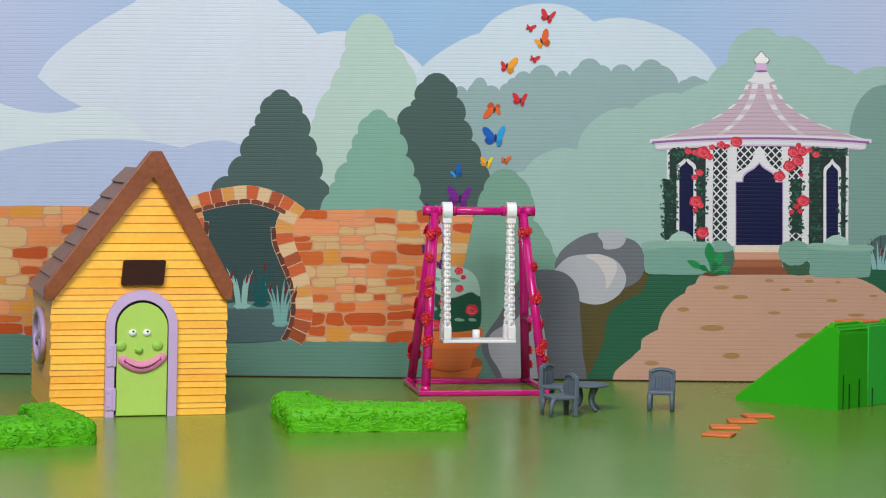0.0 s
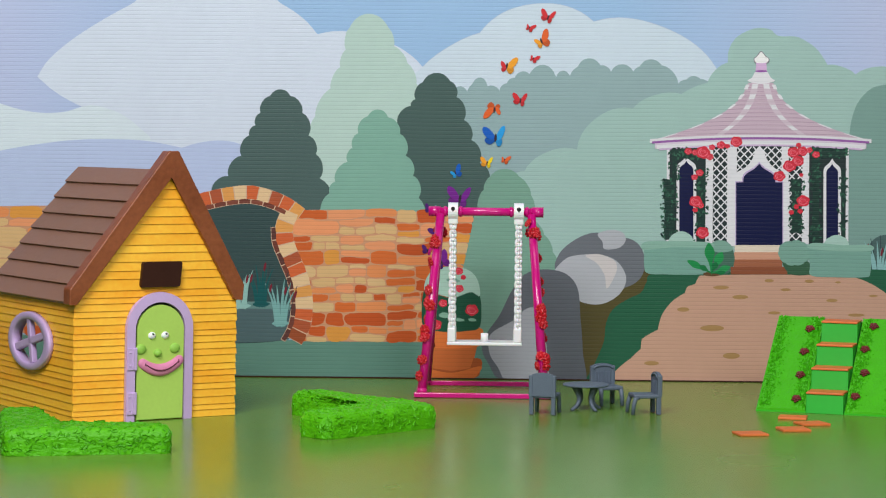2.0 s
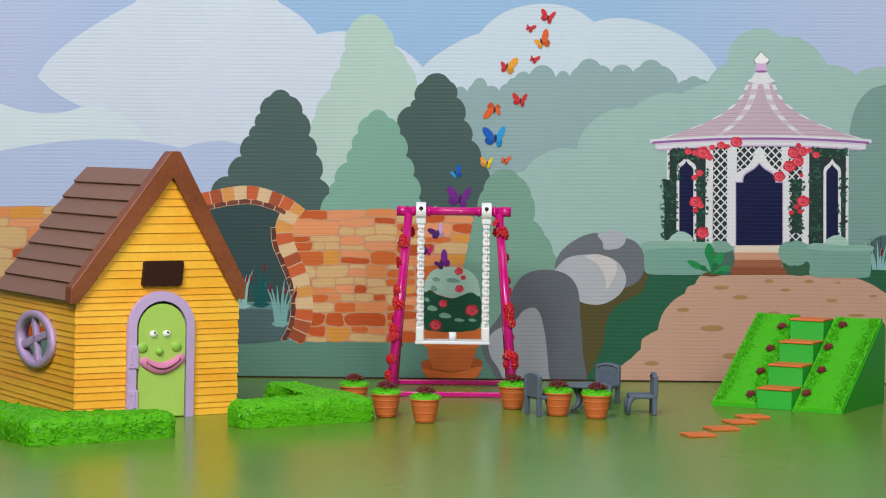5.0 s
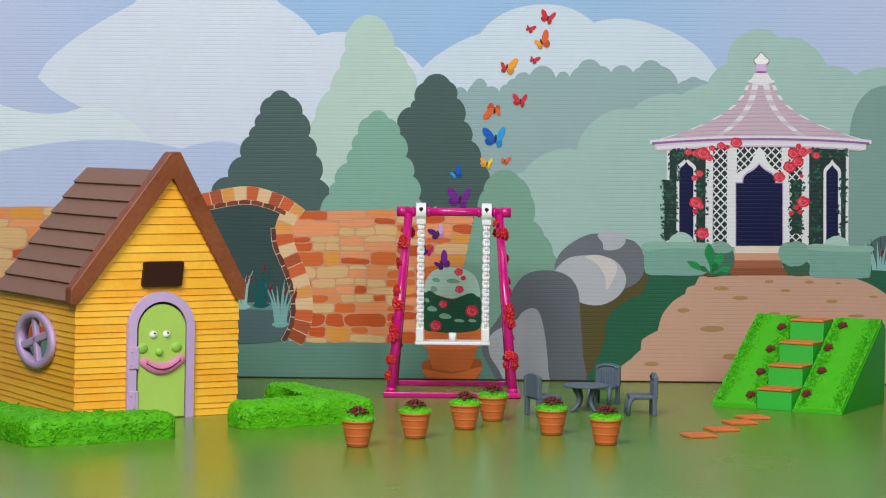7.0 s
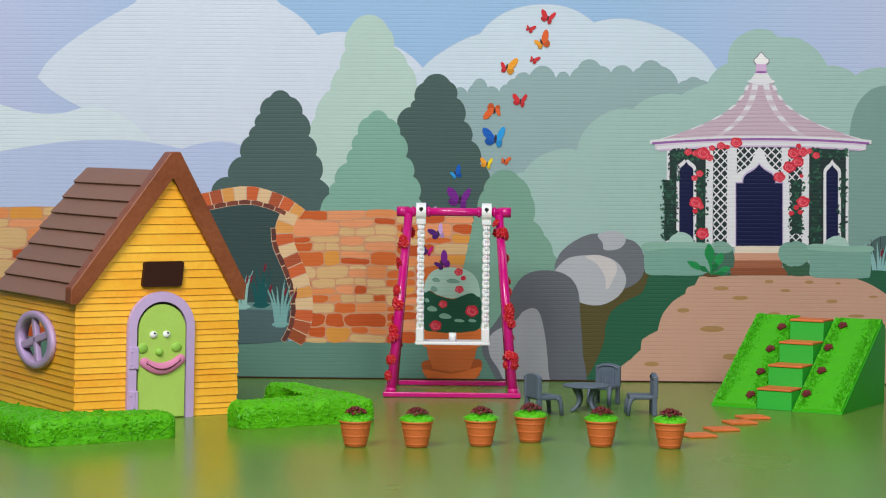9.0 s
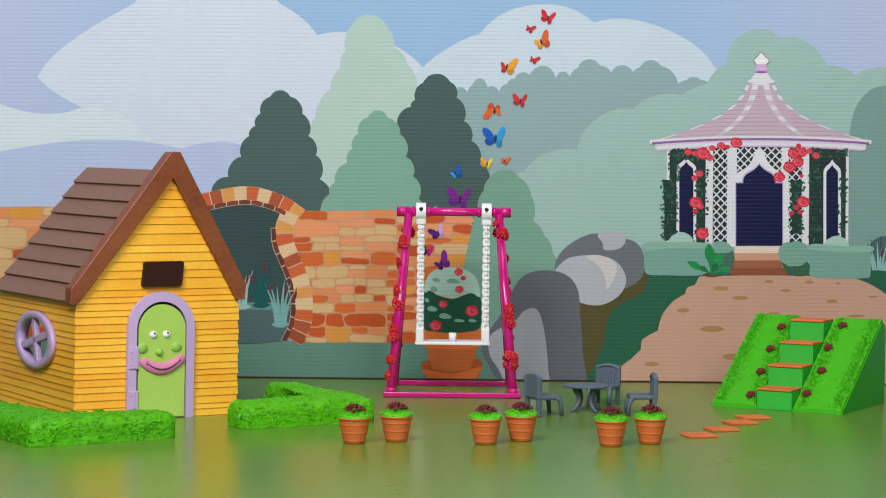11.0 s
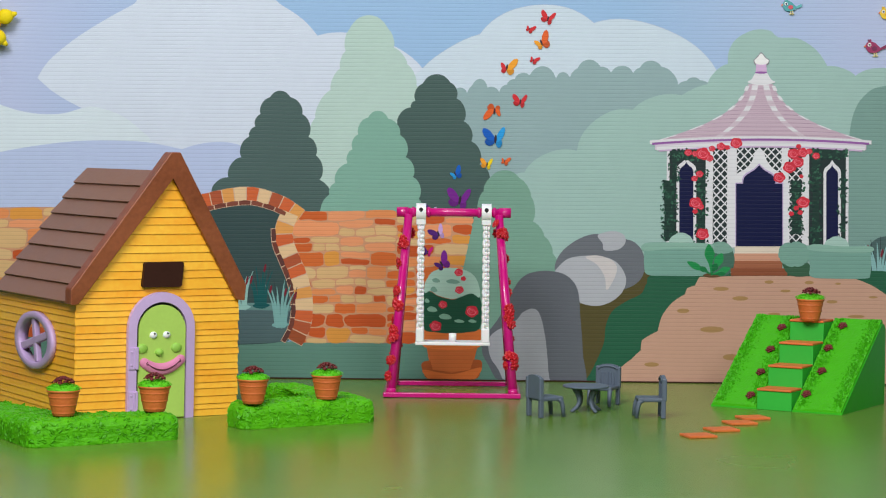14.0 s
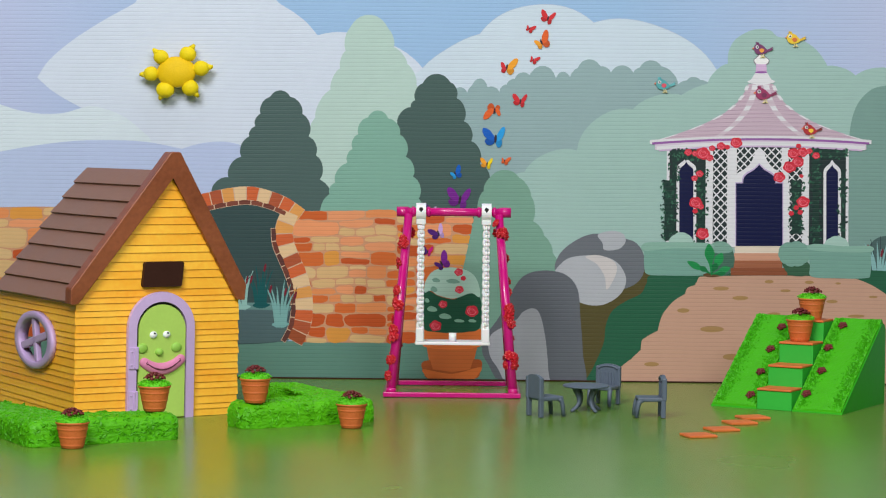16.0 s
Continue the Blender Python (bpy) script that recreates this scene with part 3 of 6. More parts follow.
def make_ramp():
    rnd = random.Random(5)
    ramp = empty("stepped_ramp", "bright green foam ramp with orange-topped steps and grassy banks", "ramp")
    y_top = RD - 0.012

    def top(y):
        return 0.002 + (RH - 0.002) * min(1.0, max(0.0, (y + RD) / (y_top + RD)))

    for x0, x1 in ((-RW, -0.0206), (0.0180, RW)):
        bm = bmesh.new()
        prof = [(-RD, 0), (RD, 0), (RD, RH - 0.008), (RD - 0.0012, RH - 0.0038), (RD - 0.0042, RH - 0.0012), (RD - 0.008, RH - 0.0006)] + [(y_top, RH - 0.0045), (-RD, 0.0008)]
        v0 = [bm.verts.new((x0, y, z)) for y, z in prof]
        v1 = [bm.verts.new((x1, y, z)) for y, z in prof]
        bm.faces.new(v0); bm.faces.new(v1[::-1])
        for i in range(len(prof)):
            bm.faces.new((v0[i], v1[i], v1[(i + 1) % len(prof)], v0[(i + 1) % len(prof)]))
        bmesh.ops.bevel(bm, geom=[e for e in bm.edges if min(v.co.z for v in e.verts) > 0.001], offset=0.0022, segments=2, affect="EDGES")
        bank = part("bank", bm, M_BANK, ramp, "green bank")
        # pressed grass: leafy relief, thicker along both edges
        bm = bmesh.new()
        n, k = 110, 56
        rows = []
        for i in range(n + 1):
            y = -RD + 0.001 + (y_top + RD + 0.004) * i / n
            row = []
            for j in range(k + 1):
                x = x0 + 0.0012 + (x1 - x0 - 0.0024) * j / k
                edge = math.exp(-((min(x - x0, x1 - x) - 0.006) / 0.006) ** 2)
                q = Vector((x * 420, y * 300, 3)) + 1.2 * Vector((noise.noise(Vector((x * 200, y * 200, 1))), noise.noise(Vector((x * 200, y * 200, 7))), 0))
                bump = 0.5 - noise.voronoi(q)[0][0] + 0.5 * noise.noise(Vector((x * 600, y * 600, 2)))
                row.append(bm.verts.new((x, y, top(y) + 0.0012 - 0.0004 * edge + bump * (0.0006 + 0.0034 * edge))))
            rows.append(row)
        for a, b in zip(rows, rows[1:]):
            for j in range(k):
                bm.faces.new((a[j], a[j + 1], b[j + 1], b[j]))
        rim = [e for e in bm.edges if e.is_boundary]
        for g in bmesh.ops.extrude_edge_only(bm, edges=rim)["geom"]:
            if isinstance(g, bmesh.types.BMVert):
                g.co.z -= 0.0085
        part("grass_slope", bm, M_SLOPE, bank, "lime pressed-grass slope")
        bm = bmesh.new()
        for i in range(1250):
            x = rnd.choice((rnd.gauss(x0 + 0.0085, 0.0042), rnd.gauss(x1 - 0.0085, 0.0042)))
            if not x0 + 0.002 < x < x1 - 0.002:
                continue
            y = rnd.uniform(-RD + 0.004, y_top)
            ln = rnd.uniform(0.0008, 0.0017)
            m = Matrix.Translation((x, y, top(y) + 0.0019)) @ Vector((rnd.uniform(-0.3, 0.3), -0.55, 0.8)).to_track_quat("Z", "Y").to_matrix().to_4x4() @ Matrix.Rotation(rnd.random() * 6.28, 4, "Z")
            vs = [bm.verts.new(m @ Vector(p)) for p in ((-ln, 0, -0.0008), (0, ln * 0.55, -0.0008), (ln, 0, -0.0008), (0, -ln * 0.55, -0.0008))]
            tip = bm.verts.new(m @ Vector((0, 0, 0.0006)))
            for j in range(4):
                bm.faces.new((vs[j], vs[(j + 1) % 4], tip))
        tagged(part("grass", bm, M_TUFT, bank), "", "", "", "stuff")
    for side, xs in ((-1, (-0.0325, -0.0338, -0.0352, -0.0345)), (1, (0.0268, 0.0318, 0.0276, 0.0322))):
        for k, x in enumerate(xs):
            y = -RD + 0.012 + k * 0.0305 + (0.006 if side > 0 else 0)
            bm = bmesh.new()
            for i in range(16):
                a = i * 2.4
                r = 0.0046 * math.sqrt(i / 16)
                ball(bm, (x + r * math.cos(a), y + r * math.sin(a) * 0.9, top(y) + 0.0026 + 0.0013 * (1 - i / 16) + r * math.sin(a) * 0.6), (0.0018, 0.0016, 0.0011), 6, 4)
            part("flower", bm, M_MAROON, ramp, "maroon clay flower cluster", True)
    steps = 4
    for i in range(steps):
        y0 = -RD - 0.0006 + i * 0.0305
        z1 = RH * (i + 1) / steps - 0.0022
        y1 = RD - 0.004
        z0 = 0 if i == 0 else RH * i / steps - 0.0022
        part("step", box(bmesh.new(), (-0.0013, (y0 + y1) / 2, (z0 + z1) / 2), (0.0378, y1 - y0, z1 - z0 - 0.0001), 0.0005), M_RAMP, ramp, "green step block")
        part("tread", box(bmesh.new(), (-0.0013, y0 + 0.0145, z1 + 0.0011), (0.0380, 0.0318, 0.0022), 0.0006), M_TILE, ramp, "orange clay tread")
    part("back_panel", box(bmesh.new(), (-0.0013, RD - 0.0020, RH / 2 - 0.002), (0.0376, 0.0036, RH - 0.004), 0.0008), M_RAMP, ramp, "green back panel")
    # knife cuts in the back: their inner shade is laid on as black strips
    for x, h, w in ((-0.060, 0.024, 0.0012), (-0.043, 0.034, 0.0016), (-0.031, 0.012, 0.0009), (0.0095, 0.019, 0.0009), (0.034, 0.030, 0.0013), (0.052, 0.026, 0.0012), (0.063, 0.036, 0.0010)):
        bm = box(bmesh.new(), (x, RD + 0.0002, h / 2), (w, 0.0008, h), 0)
        part("slit", bm, M_BLACK, ramp, "thin black strip standing in for the shade inside a knife cut")
    return ramp


# ---- table, chairs, tiles, pots ----
def make_table():
    t = empty("garden_table", "small round slate-grey resin garden table with curved legs", "table")
    bm = lathe(bmesh.new(), ((0.010, 0.0250), (0.0225, 0.0250), (0.0238, 0.0258), (0.0238, 0.0268), (0.0228, 0.0275), (0.001, 0.0276)), 36)
    part("tabletop", bm, M_GREY, t)
    for k in range(4):
        a = radians(45 + 90 * k - 12)
        d = Vector((math.cos(a), math.sin(a), 0))
        pts = [d * r + Vector((0, 0, z)) for r, z in ((0.014, 0.0255), (0.0115, 0.021), (0.0085, 0.015), (0.0085, 0.0095), (0.0115, 0.005), (0.0165, 0.0018), (0.0185, 0.0016))]
        part("leg", sweep(bmesh.new(), pts, 0.002, 8, [0.0034, 0.0031, 0.0026, 0.0022, 0.002, 0.0018, 0.0013]), M_GREY, t, "", True)
    return t


def make_chair():
    c = empty("garden_chair", "small slate-grey resin garden chair with a carved back", "chair", "chairs round the table")
    part("seat", box(bmesh.new(), (0, -0.001, 0.0188), (0.0265, 0.0265, 0.0042), 0.0013), M_GREY, c)
    for sx in (-1, 1):
        pts = [(sx * 0.0110, -0.0085, 0.0185), (sx * 0.0112, -0.0125, 0.0165), (sx * 0.0114, -0.0142, 0.011), (sx * 0.0116, -0.0152, 0.0005)]
        part("front_leg", sweep(bmesh.new(), pts, 0.0023, 8, [0.0024, 0.0026, 0.0023, 0.0021]), M_GREY, c, "", True)
        part("back_leg", box(bmesh.new(), (sx * 0.0112, 0.0115, 0.0095), (0.0042, 0.0048, 0.0185), 0.0008), M_GREY, c)
        part("stile", box(bmesh.new(), (sx * 0.0118, 0.0122, 0.0290), (0.0040, 0.0050, 0.0225), 0.0011), M_GREY, c)
    out = [(-0.0122, 0.019), (0.0122, 0.019), (0.0130, 0.0385)] + [(0.0125 * math.cos(t), 0.0385 + 0.0042 * math.sin(t)) for t in (math.pi * i / 10 for i in range(11))][1:-1] + [(-0.0130, 0.0385)]
    back = part("backrest", slab(bmesh.new(), out, 0.0102, 0.0138), M_GREY, c)
    for i in range(5):
        x = (i - 2) * 0.0036
        part("back_rib", box(bmesh.new(), (x, 0.0099, 0.0275), (0.0014, 0.0014, 0.0135), 0.0004), M_GREY, back)
    part("top_rail", sweep(bmesh.new(), [(0.0105 * math.cos(t), 0.0100, 0.0372 + 0.0035 * math.sin(t)) for t in (math.pi * i / 12 for i in range(13))], 0.0012, 6), M_GREY, back, "", True)
    return c


def make_tile():
    bm = box(bmesh.new(), (0, 0, 0.0012), (0.0285, 0.025, 0.0024), 0.0007)
    bmesh.ops.subdivide_edges(bm, edges=[e for e in bm.edges if e.calc_length() > 0.02], cuts=4, use_grid_fill=True)
    for v in bm.verts:
        v.co.x += 0.0011 * noise.noise(v.co * 70)
        v.co.y += 0.0011 * noise.noise(v.co * 70 + Vector((9, 1, 0)))
    return tagged(obj("stepping_tile", bm, M_TILE), "flat square orange clay stepping tile", "tile", "stepping tiles")


def make_pot():
    rnd = random.Random(9)
    p = empty("flower_pot", "terracotta pot with green clay foliage and maroon blooms", "flower pot", "hopping flower pots")
    prof = [(0.0088, 0.0), (0.0091, 0.0004)]
    for i in range(1, 44):
        z = 0.0214 * i / 44
        rib = sum(math.exp(-((z - c) / 0.00055) ** 2) for c in (0.0029, 0.0100, 0.0172))
        prof.append((0.0091 + 0.0049 * (z / 0.0214) ** 0.72 + 0.00042 * rib, z))
    prof += [(0.0141, 0.0214), (0.0148, 0.0219), (0.0151, 0.0226), (0.0150, 0.0234), (0.0144, 0.0239), (0.0138, 0.0238), (0.0136, 0.0228), (0.0060, 0.0226)]
    part("pot", lathe(bmesh.new(), prof, 32), M_TERRA, p, "ribbed terracotta pot", True)
    bm = lathe(bmesh.new(), [(0.0138, 0.0222), (0.0150, 0.0238), (0.0134, 0.0256), (0.0100, 0.0270), (0.0055, 0.0280), (0.0008, 0.0284)], 26)
    foliage = part("foliage", bm, M_GRASS, p, "bright green clay foliage", True)
    bm = bmesh.new()
    for i in range(320):
        a, u = rnd.random() * 6.28, rnd.random()
        r = 0.0158 * math.sqrt(u)
        z = 0.0234 + 0.0054 * math.sqrt(max(0, 1 - (r / 0.0160) ** 2))
        m = Matrix.Translation((r * math.cos(a), r * math.sin(a), z)) @ Euler((rnd.uniform(-1.2, 1.2), rnd.uniform(-1.2, 1.2), rnd.random() * 6)).to_matrix().to_4x4()
        ln = rnd.uniform(0.0008, 0.0015)
        vs = [bm.verts.new(m @ Vector(q)) for q in ((-ln, 0, 0), (0, ln * 0.45, 0.0004), (ln, 0, 0), (0, -ln * 0.45, 0.0004))]
        bm.faces.new(vs)
    tagged(part("leaves", bm, M_GRASS, p), "", "", "", "stuff")
    for i in range(17):
        a, r = i * 2.4, 0.0094 * math.sqrt((i + 0.3) / 17)
        bm = bmesh.new()
        c = Vector((r * math.cos(a), r * math.sin(a), 0.0282 + 0.0060 * (1 - (r / 0.0105) ** 2)))
        for j in range(3):
            t0, k = i * 1.3 + j * 2.1, 1 - 0.24 * j
            curl = [c + Vector((0.0024 * k * (1 - 0.5 * u) * math.cos(t0 + 5 * u), 0.0024 * k * (1 - 0.5 * u) * math.sin(t0 + 5 * u), 0.0005 * j + 0.0007 * math.sin(9 * u + i))) for u in (q / 9 for q in range(10))]
            sweep(bm, curl, 0.0006, 5, [0.0007 - 0.0003 * q / 9 for q in range(10)])
        part("bloom", bm, M_MAROON, p, "", True)
    return p


house = make_house()
swing = make_swing()
hedges = [make_hedge(2, 0.1727, 0.1451), make_hedge(3, 0.1451, 0.1727)]
ramp = make_ramp()
table = make_table()
chairs = [make_chair()]
chairs += [copy_thing(chairs[0], Matrix()) for _ in range(2)]
tiles = [make_tile()]
tiles += [copy_thing(tiles[0], Matrix()) for _ in range(3)]
pots = [make_pot()]
pots += [copy_thing(pots[0], Matrix()) for _ in range(5)]
# ---- the printed backdrop ----
backdrop = empty("backdrop", "printed garden scene on fluted plastic board standing behind the toys", "backdrop", kind="structure")
bm = box(bmesh.new(), (0, 0.0025, 0.34), (1.5, 0.005, 0.68), 0.0008, 1)
M_SKY = printed("print_sky", (150, 183, 220), 0.03)


def drift(m, rgb, x0, x1):
    """Ink that runs slowly into another tint on both sides of the board."""
    n, l = m.node_tree.nodes, m.node_tree.links
    dk = next(k for k in n if k.type == "MIX" and k.blend_type == "MULTIPLY")
    old = dk.inputs["A"].links[0].from_socket
    co, sep, ab, mr, mx = n.new("ShaderNodeTexCoord"), n.new("ShaderNodeSeparateXYZ"), n.new("ShaderNodeMath"), n.new("ShaderNodeMapRange"), n.new("ShaderNodeMix")
    mx.data_type, ab.operation = "RGBA", "ABSOLUTE"
    l.new(co.outputs["Object"], sep.inputs[0])
    l.new(sep.outputs["X"], ab.inputs[0])
    l.new(ab.outputs[0], mr.inputs["Value"])
    mr.inputs["From Min"].default_value, mr.inputs["From Max"].default_value = x0, x1
    l.new(mr.outputs[0], mx.inputs["Factor"])
    l.new(old, mx.inputs["A"])
    mx.inputs["B"].default_value = lin(rgb)
    l.new(mx.outputs["Result"], dk.inputs["A"])


drift(M_SKY, (180, 190, 223), 0.2, 0.5)
board = part("board", bm, M_SKY, backdrop, "pale blue printed sky")
# dark strip added to draw the shade line where board meets floor
part("base_strip", box(bmesh.new(), (0, -0.0030, 0.0008), (1.5, 0.0030, 0.0015), 0.0003, 1), M_DARK, backdrop, "dark strip standing in for the shade line under the board")
TURN, TIP = 0.0110, radians(-2.6208)


def at_board(u, v):
    """The drawing's own units, 1568 across the set, laid on the board with its slight lean."""
    a, b = u - 784, v - 441
    a, b = a * math.cos(TURN) + b * math.sin(TURN), b * math.cos(TURN) - a * math.sin(TURN)
    x, up = a / 4000, -b / 4000
    y, z = math.cos(TIP) - up * math.sin(TIP), math.sin(TIP) + up * math.cos(TIP)
    k = 2.6 / y
    return k * x, 0.2691 + k * z


STACK = {}


def fill(name, outline, rgb, level, parent=None, label="", vary=0.05):
    """A flat printed shape, a sheet of ink laid over those of lower level."""
    me = bpy.data.meshes.new(name)
    own = parent or backdrop
    STACK[own.name] = STACK.get(own.name, 0) + 1
    sheet = 0.00008 * level + 0.0000007 * (STACK[own.name] % 10)
    pts = []
    for u, v in outline:
        x, z = at_board(u, v)
        p = (max(-0.745, min(0.745, x)), -sheet, max(0.001, min(0.675, z)))
        if not pts or (abs(p[0] - pts[-1][0]) + abs(p[2] - pts[-1][2]) > 1e-6):
            pts.append(p)
    if abs(pts[0][0] - pts[-1][0]) + abs(pts[0][2] - pts[-1][2]) < 1e-6:
        pts.pop()
    area = sum(p[0] * q[2] - q[0] * p[2] for p, q in zip(pts, pts[1:] + pts[:1]))
    if area < 0:
        pts.reverse()
    me.from_pydata(pts, [], [tuple(range(len(pts)))])
    bm = bmesh.new()
    bm.from_mesh(me)
    bmesh.ops.triangulate(bm, faces=bm.faces, ngon_method="EAR_CLIP")
    bm.to_mesh(me)
    bm.free()
    me.materials.append(ink(rgb, vary))
    ob = new(name, me)
    ob.parent = own
    return tagged(ob, label)


def oval(cx, cy, rx, ry, n=36, turn=0.0, t0=0.0, t1=360.0):
    c, s = math.cos(radians(turn)), math.sin(radians(turn))
    out = []
    for i in range(n):
        t = radians(t0 + (t1 - t0) * i / n)
        x, y = rx * math.cos(t), ry * math.sin(t)
        out.append((cx + c * x - s * y, cy + s * x + c * y))
    return out


def smooth(pts, n=6, closed=True):
    """A soft line through a few corner points."""
    k, out = len(pts), []
    for i in range(k if closed else k - 1):
        p = [pts[(i + j) % k] if closed else pts[max(0, min(k - 1, i + j))] for j in (-1, 0, 1, 2)]
        for j in range(n):
            t = j / n
            out.append(tuple(0.5 * (2 * p[1][a] + (p[2][a] - p[0][a]) * t + (2 * p[0][a] - 5 * p[1][a] + 4 * p[2][a] - p[3][a]) * t * t
                                    + (3 * p[1][a] - p[0][a] - 3 * p[2][a] + p[3][a]) * t ** 3) for a in (0, 1)))
    return out + ([] if closed else [tuple(pts[-1])])


def arcs(pts, bulge=0.22, n=9):
    """A scalloped line: a round lobe, swelling to the left of the way, from each point to the next."""
    out = []
    lobes = bulge if isinstance(bulge, tuple) else (bulge,) * len(pts)
    for (x0, y0), (x1, y1), b in zip(pts, pts[1:], lobes):
        dx, dy = x1 - x0, y1 - y0
        for i in range(n):
            t = i / n
            k = 4 * b * t * (1 - t) * (1 + 0.35 * (1 - 4 * t * (1 - t)))
            out.append((x0 + dx * t + dy * k, y0 + dy * t - dx * k))
    return out + [tuple(pts[-1])]


def conifer(left, right, rgb, level, label, bulge=0.2, dome=0.32):
    """Scalloped sides, listed from the top down, under a rounded tip."""
    tip = arcs([left[0], right[0]], dome, 14)
    fill("printed_tree", arcs(left[::-1], bulge)[:-1] + tip[:-1] + arcs(right, bulge), rgb, level, None, label)


# sky, clouds and far hills
CLOUD, CLOUD_EDGE = (205, 214, 230), (176, 190, 212)
cloud_left = smooth([(66, 136), (86, 106), (128, 70), (184, 34), (238, 4), (262, -14), (452, -14), (500, 8), (538, 34), (562, 61)], 6, False) + arcs([(562, 61), (748, 119)], 0.13, 16)
cloud_left += [(840, 330), (60, 340), (140, 230)] + smooth([(146, 190), (112, 172), (88, 156)], 5, False)
fill("printed_cloud", cloud_left, CLOUD, 1, None, "large pale printed cloud")
top_line = arcs([(748, 119), (849, 59)], 0.06, 8)[:-1] + arcs([(849, 59), (1051, 39)], 0.205, 18)[:-1] + arcs([(1051, 39), (1268, 122)], 0.15, 18)
fill("cloud_edge", [(x, y - 0.9) for x, y in top_line] + [(1268, 240), (748, 240)], CLOUD_EDGE, 1.4, None, "thin blue-grey printed outline of a cloud")
fill("printed_cloud", top_line + [(1300, 260), (700, 260), (700, 160)], (198, 212, 226), 1.6, None, "pale blue-white printed cloud")
fill("printed_cloud", smooth([(-60, 160), (0, 183), (40, 195), (78, 200), (114, 198), (146, 189), (168, 187), (210, 200), (244, 224), (266, 256), (200, 300), (-60, 300)], 6), (207, 219, 228), 2, None, "greenish white printed cloud")
fill("printed_cloud", smooth([(-60, 280), (0, 267), (56, 257), (130, 248), (200, 246.5), (262, 250), (322, 262)], 6, False) + smooth([(322, 262), (352, 253), (390, 249), (425, 255), (470, 275), (520, 320)], 6, False) + [(520, 400), (-60, 400)],
     (180, 193, 226), 2.4, None, "lavender-blue printed far hills")
far = [(790, 172), (803, 160), (827, 163), (835, 150), (863, 153), (884, 162), (897, 148), (911, 138), (937, 131), (984, 137), (1009, 135), (1022, 119), (1063, 116), (1081, 127), (1121, 127), (1132, 118), (1171, 116), (1200, 148), (1215, 141), (1239, 140), (1256, 147), (1300, 180)]
far_lobes = (0.1, 0.35, 0.1, 0.5, 0.22, 0.2, 0.18, 0.28, 0.4, 0.42, 0.12, 0.34, 0.18, 0.32, 0.12, 0.3, 0.16, 0.1, 0.24, 0.1, 0)
fill("printed_treeline", arcs(far, far_lobes) + [(1300, 480), (790, 480)], (143, 168, 172), 3, None, "misty blue-green far treeline")
wood = arcs([(900, 330), (928, 303)], 0.2) + arcs([(928, 303), (1021, 265)], 0.16, 12)[1:] + arcs([(1021, 265), (1120, 192)], 0.2, 12)[1:] + arcs([(1120, 192), (1206, 167)], 0.13, 10)[1:] + arcs([(1206, 167), (1252, 147)], 0.05)[1:]
wood += arcs([(1252, 147), (1288, 111)], 0.12)[1:] + smooth([(1288, 111), (1290, 88), (1304, 66), (1334, 51), (1362, 52), (1378, 64), (1412, 66), (1442, 84), (1458, 104), (1464, 115)], 5, False)[1:]
wood += arcs([(1464, 115), (1514, 132)], 0.10)[1:] + arcs([(1514, 132), (1600, 128)], 0.14)[1:]
fill("printed_bush", wood + [(1640, 300), (1640, 520), (900, 520)], (156, 186, 181), 4, None, "soft green printed woods")
fill("printed_bush", smooth([(1500, 300), (1502, 250), (1507, 212), (1517, 184), (1532, 165), (1552, 153), (1600, 147), (1660, 150)], 6, False) + [(1660, 500), (1480, 500)], (120, 153, 147), 4.6, None, "grey-green printed bush")
# conifers
conifer([(618, 50), (612, 88), (602, 119), (585, 157), (558, 206), (549, 262), (546, 340), (546, 420)], [(688, 50), (697, 82), (721, 112), (737, 148), (744, 205), (750, 300), (750, 420)], (176, 200, 193), 5, "pale mint scalloped conifer", 0.12, 0.36)
conifer([(478, 170), (461, 200), (452, 222), (441, 240), (427, 276), (404, 312), (374, 338), (360, 400)], [(514, 170), (535, 200), (546, 240), (559, 273), (566, 316), (585, 380), (580, 420)], (74, 96, 94), 5.4, "dark slate-green scalloped conifer")
conifer([(748, 146), (735, 176), (727, 188), (703, 218), (698, 300), (700, 420)], [(797, 144), (808, 172), (821, 213), (834, 248), (849, 289), (866, 318), (845, 365), (845, 420)], (70, 93, 90), 5.8, "dark slate-green scalloped conifer")
conifer([(651, 206), (634, 236), (624, 262), (615, 287), (593, 322), (583, 342), (574, 400), (574, 420)], [(687, 208), (708, 237), (718, 276), (731, 311), (741, 350), (738, 420)], (124, 168, 153), 6.2, "sea-green scalloped conifer", 0.2, 0.36)
conifer([(868, 312), (856, 336), (846, 372), (838, 392), (828, 440), (800, 520), (790, 690)], [(919, 313), (940, 346), (943, 390), (963, 416), (978, 446), (990, 520), (1000, 690)], (118, 158, 142), 6.6, "sea-green scalloped conifer", 0.12, 0.26)
# ground bands
fill("printed_lawn", smooth([(-60, 588), (60, 594), (200, 598), (420, 603), (560, 602), (700, 606), (880, 604), (1000, 640), (1000, 700), (500, 700), (-60, 700)], 8), (94, 134, 121), 7, None, "teal-green printed lawn")

# moon gate and garden wall
MORTAR, wall_rnd = (198, 144, 110), random.Random(21)
STONES = ((192, 86, 40), (198, 94, 44), (210, 172, 122), (214, 146, 66), (228, 148, 102), (208, 170, 120), (224, 148, 104), (188, 82, 38), (220, 138, 86), (212, 176, 128), (206, 104, 50))


